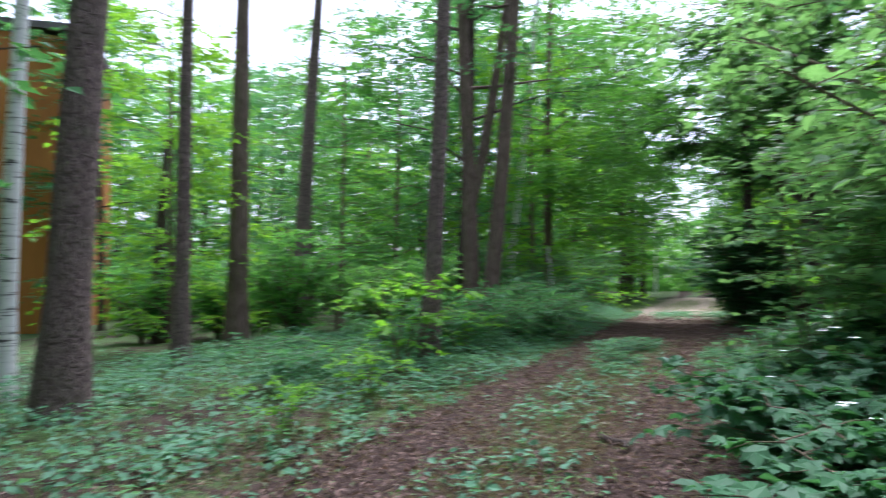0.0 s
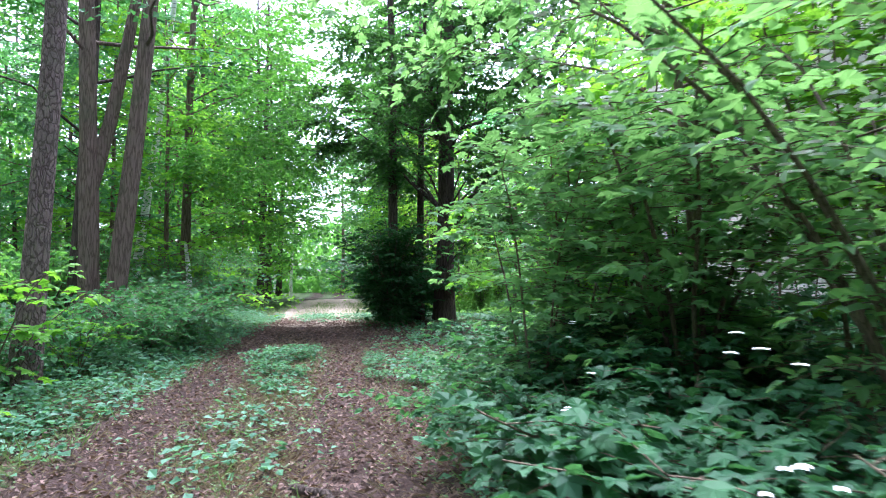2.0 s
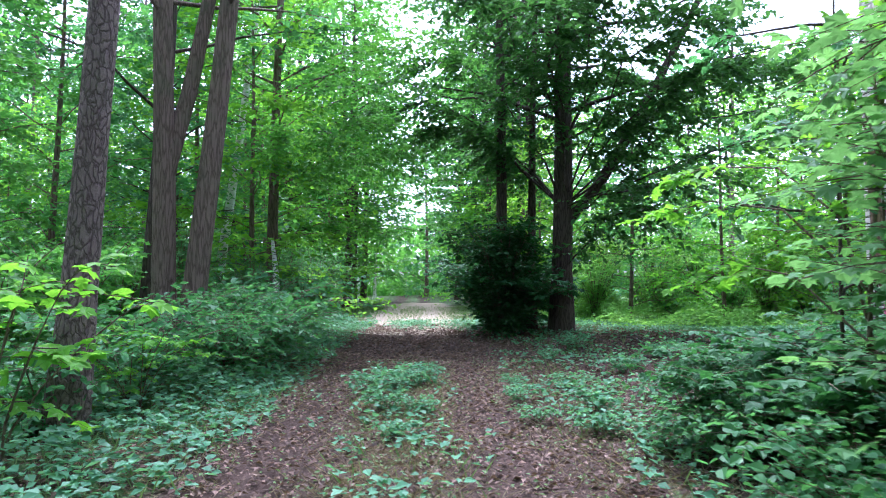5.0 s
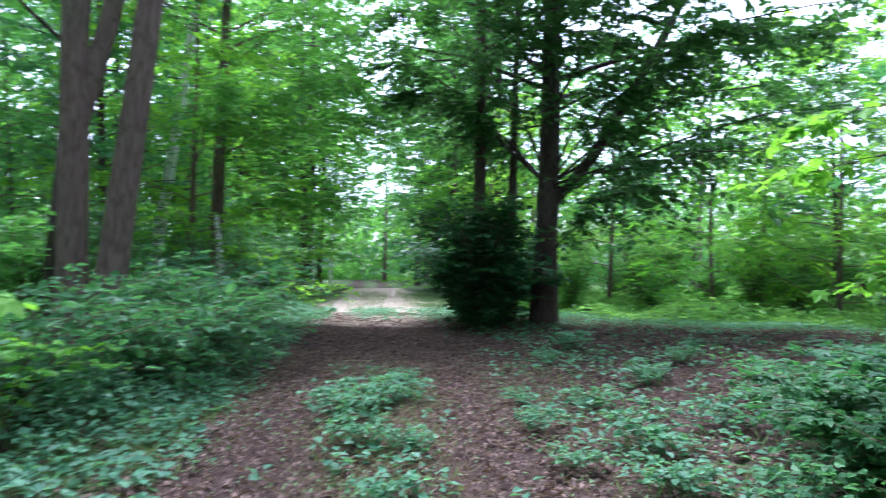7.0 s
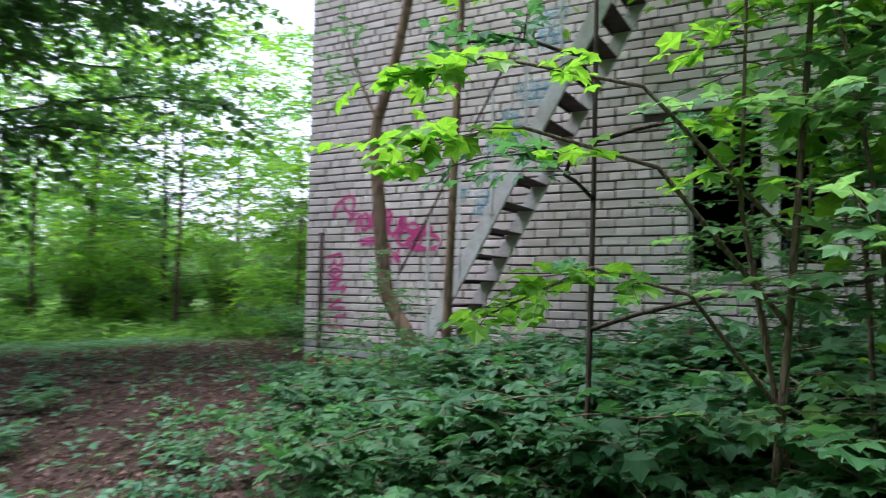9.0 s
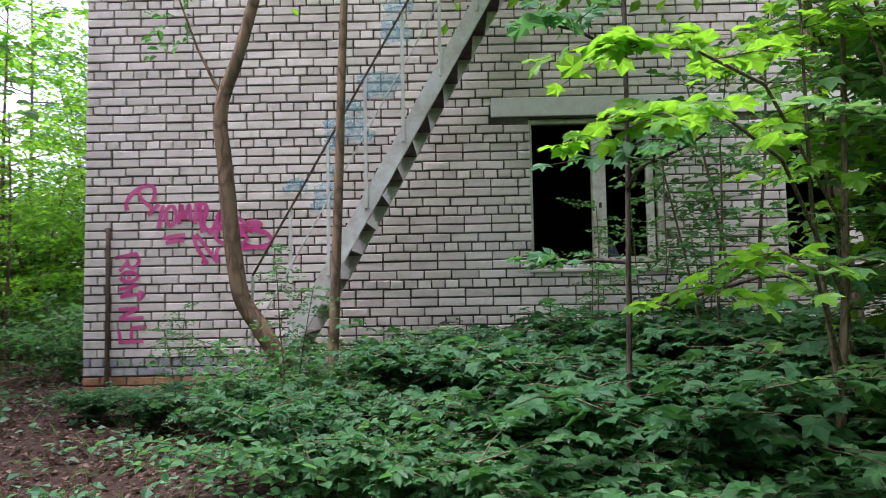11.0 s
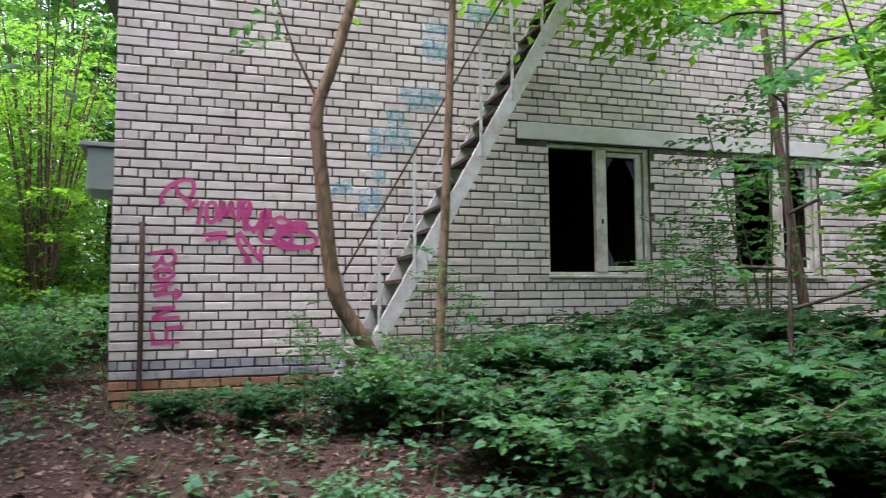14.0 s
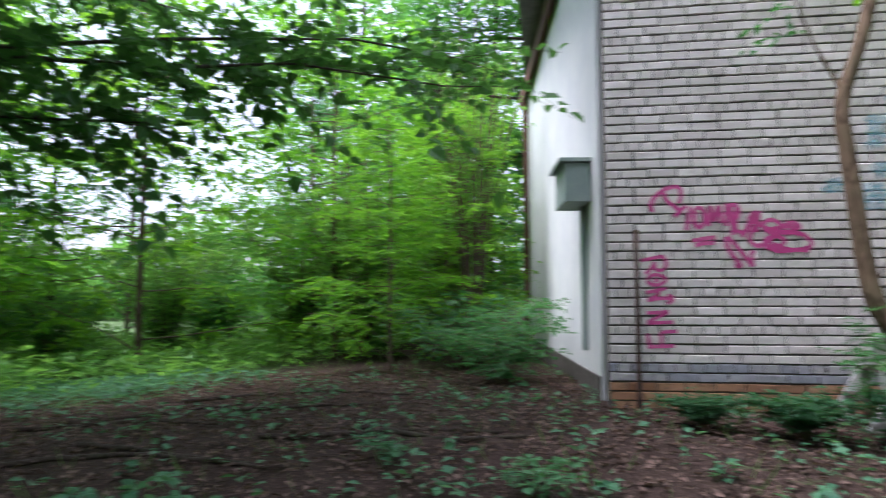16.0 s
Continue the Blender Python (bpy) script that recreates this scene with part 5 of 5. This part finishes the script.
def fallen(name, label, line, r, seed):
    pts = np.array(line, float)
    ob = thing(name, pts[0, 0], pts[0, 1], float(gz(pts[0, 0], pts[0, 1])), label, "branch")
    c = np.stack([np.interp(np.linspace(0, len(pts) - 1, 14), range(len(pts)), pts[:, i]) for i in range(2)], -1)
    z = gz(c[:, 0], c[:, 1]) + r * 0.7
    g = np.random.default_rng(seed)
    p = np.c_[c + g.normal(0, 0.012, c.shape), z + g.uniform(0, 0.015, 14)]
    v, q = tubes([(p - np.array(ob.location), np.linspace(r, r * 0.5, 14))], 6, 0.12)
    part("wood", np_mesh("wood", v, q, BARK_DARK, True), BARK_DARK, ob)


fallen("fallen_branch", "dark rotten branch lying on the track", ((7.15, -5.75), (7.3, -5.55), (7.42, -5.5)), 0.035, 1)
for n, line in enumerate((((-4.2, -2.4), (-3.2, -2.1), (-2.3, -2.25)), ((-3.4, -3.0), (-2.6, -3.3), (-1.7, -3.25)), ((-2.0, -1.2), (-1.3, -1.6), (-0.7, -1.5)), ((-4.8, -1.3), (-3.9, -1.0), (-3.1, -1.25)), ((-1.2, -2.9), (-0.5, -2.6), (0.1, -2.75)), ((-4.2, 0.2), (-2.9, 0.6), (-1.9, 0.5)), ((-3.4, -0.6), (-2.2, -0.3)), ((-2.6, -1.6), (-1.4, -1.3), (-0.9, -1.4)), ((-3.8, -1.9), (-2.4, -2.2)), ((-4.6, -1.0), (-3.4, -0.2)))):
    fallen("fallen_branch", "thin dry branch lying on brown leaves", line, 0.022, 2 + n)


# ---- the orange shed far back in the wood ----
def shed():
    s = thing("orange_shed", -1.0, -24.8, 0, "orange boarded shed seen between the trunks", "shed", turn=40)
    for i in range(30):
        part("board", boxed(-3.0 + 0.2 * i, -2.81 + 0.2 * i, 0, 0.03, 0.9, 8.0, 0.004), ORANGE_WOOD, s)
    part("frame", boxed(-3.0, 3.0, 0.04, 3.0, 0.0, 7.9), ORANGE_WOOD, s)
    part("roof", boxed(-3.2, 3.2, -0.3, 3.3, 8.02, 8.2), TILE, s, "dark shed roof")


shed()


# ---- bricks of the front wall, last ----
def brick_mesh(length, height, depth, material, g):
    """One brick face with softened edges, proud of the joint."""
    b = 0.005
    x0, x1, z0, z1 = 0.0, length, 0.0, height
    bm = bmesh.new()
    back = [bm.verts.new(p) for p in ((x0, 0.013, z0), (x1, 0.013, z0), (x1, 0.013, z1), (x0, 0.013, z1))]
    mid = [bm.verts.new(p) for p in ((x0, -depth + b, z0), (x1, -depth + b, z0), (x1, -depth + b, z1), (x0, -depth + b, z1))]
    top = [bm.verts.new(p) for p in ((x0 + b, -depth, z0 + b), (x1 - b, -depth, z0 + b), (x1 - b, -depth, z1 - b), (x0 + b, -depth, z1 - b))]
    for v in mid + top:
        v.co.x += g.uniform(-0.0028, 0.0028)
        v.co.z += g.uniform(-0.0026, 0.0026)
        v.co.y += g.uniform(-0.0012, 0.0012)
    for r, s in ((back, mid), (mid, top)):
        for i in range(4):
            bm.faces.new((r[i], r[(i + 1) % 4], s[(i + 1) % 4], s[i]))
    bm.faces.new(top)
    bmesh.ops.recalc_face_normals(bm, faces=bm.faces)
    me = bpy.data.meshes.new("brick")
    bm.to_mesh(me)
    bm.free()
    me.materials.append(material)
    return me


def lay_bricks():
    g = np.random.default_rng(3)
    joint = 0.014
    kinds = {}
    rest = []
    for row in range(-3, int((WALL_TOP - Z0) / ROW)):
        z = Z0 + row * ROW + joint / 2
        header = row % 4 == 1
        step = LEN / 2 if header else LEN
        shift = {0: 0.0, 1: 0.06, 2: 0.125, 3: 0.0}[row % 4] if row >= 0 else 0.1 * (row % 2)
        x = -shift
        while x < WALL_END:
            a, b = max(x, 0.0) + joint / 2 * (x > 0), min(x + step, WALL_END) - joint / 2
            x += step
            spans = [(a, b)]
            top = z + ROW - joint
            for x0, x1, z0, z1 in WINDOWS:
                if top > z0 + 0.01 and z < z1 - 0.01:
                    spans = [p for s, e in spans for p in ((s, min(e, x0)), (max(s, x1), e))]
            if top > LINTEL_Z[0] and z < LINTEL_Z[1] - 0.02:
                for x0, x1 in LINTELS:
                    spans = [p for s, e in spans for p in ((s, min(e, x0 - 0.005)), (max(s, x1 + 0.005), e))]
            for s, e in spans:
                if e - s < 0.03:
                    continue
                material = ORANGE_BRICK if row < 0 else GREY_BRICK if row < 2 else WHITE_BRICK
                near = row >= 0 and row < 27 and e < 2.75
                d = 0.010 + g.uniform(-0.003, 0.003)
                if near:
                    key = (round(e - s, 2), material.name, int(g.integers(5)))
                    if key not in kinds:
                        kinds[key] = brick_mesh(e - s, ROW - joint, 0.010, material, g)
                    ob = new("brick", kinds[key])
                    ob.parent = wall_front
                    ob.location = (s, g.uniform(-0.003, 0.003), z + g.uniform(-0.0025, 0.0025))
                else:
                    rest.append((s, e, z, z + ROW - joint, d, row))
    for label, material, chosen in (("white brick", WHITE_BRICK_FAR, [r for r in rest if r[5] >= 2]), ("smeared grey brick", brick_mat("smeared_brick_far", (0.30, 0.30, 0.34), (0.48, 0.44, 0.43), (0.16, 0.155, 0.17), "Island", 0.9), [r for r in rest if 0 <= r[5] < 2]),
                                    ("orange footing brick", brick_mat("orange_brick_far", (0.33, 0.16, 0.085), (0.46, 0.26, 0.15), (0.16, 0.095, 0.065), "Island", 0.9), [r for r in rest if r[5] < 0])):
        r = np.array([c[:5] for c in chosen])
        s, e, z0, z1, d = r.T
        b = 0.005
        c = lambda x, y, z: np.stack([x, y, z], -1)
        o = 0.013 + 0 * s
        pts = np.stack([c(s, o, z0), c(e, o, z0), c(e, o, z1), c(s, o, z1), c(s, b - d, z0), c(e, b - d, z0), c(e, b - d, z1), c(s, b - d, z1),
                        c(s + b, -d, z0 + b), c(e - b, -d, z0 + b), c(e - b, -d, z1 - b), c(s + b, -d, z1 - b)], 1)
        pts[:, 4:] += g.uniform(-1, 1, (len(r), 8, 3)) * [0.0028, 0.0012, 0.0026]
        pts = (pts + g.uniform(-1, 1, (len(r), 1, 3)) * [0.002, 0, 0.0025]).reshape(-1, 3)
        i = np.arange(len(r))[:, None] * 12
        f = [(k, (k + 1) % 4, 4 + (k + 1) % 4, 4 + k) for k in range(4)] + [(4 + k, 4 + (k + 1) % 4, 8 + (k + 1) % 4, 8 + k) for k in range(4)] + [(8, 9, 10, 11)]
        quads = np.concatenate([i + list(t) for t in f], 1).reshape(-1, 4)
        ob = part("bricks", np_mesh("bricks", pts, quads, material), material, wall_front, label)
        tagged(ob, kind="stuff")


lay_bricks()
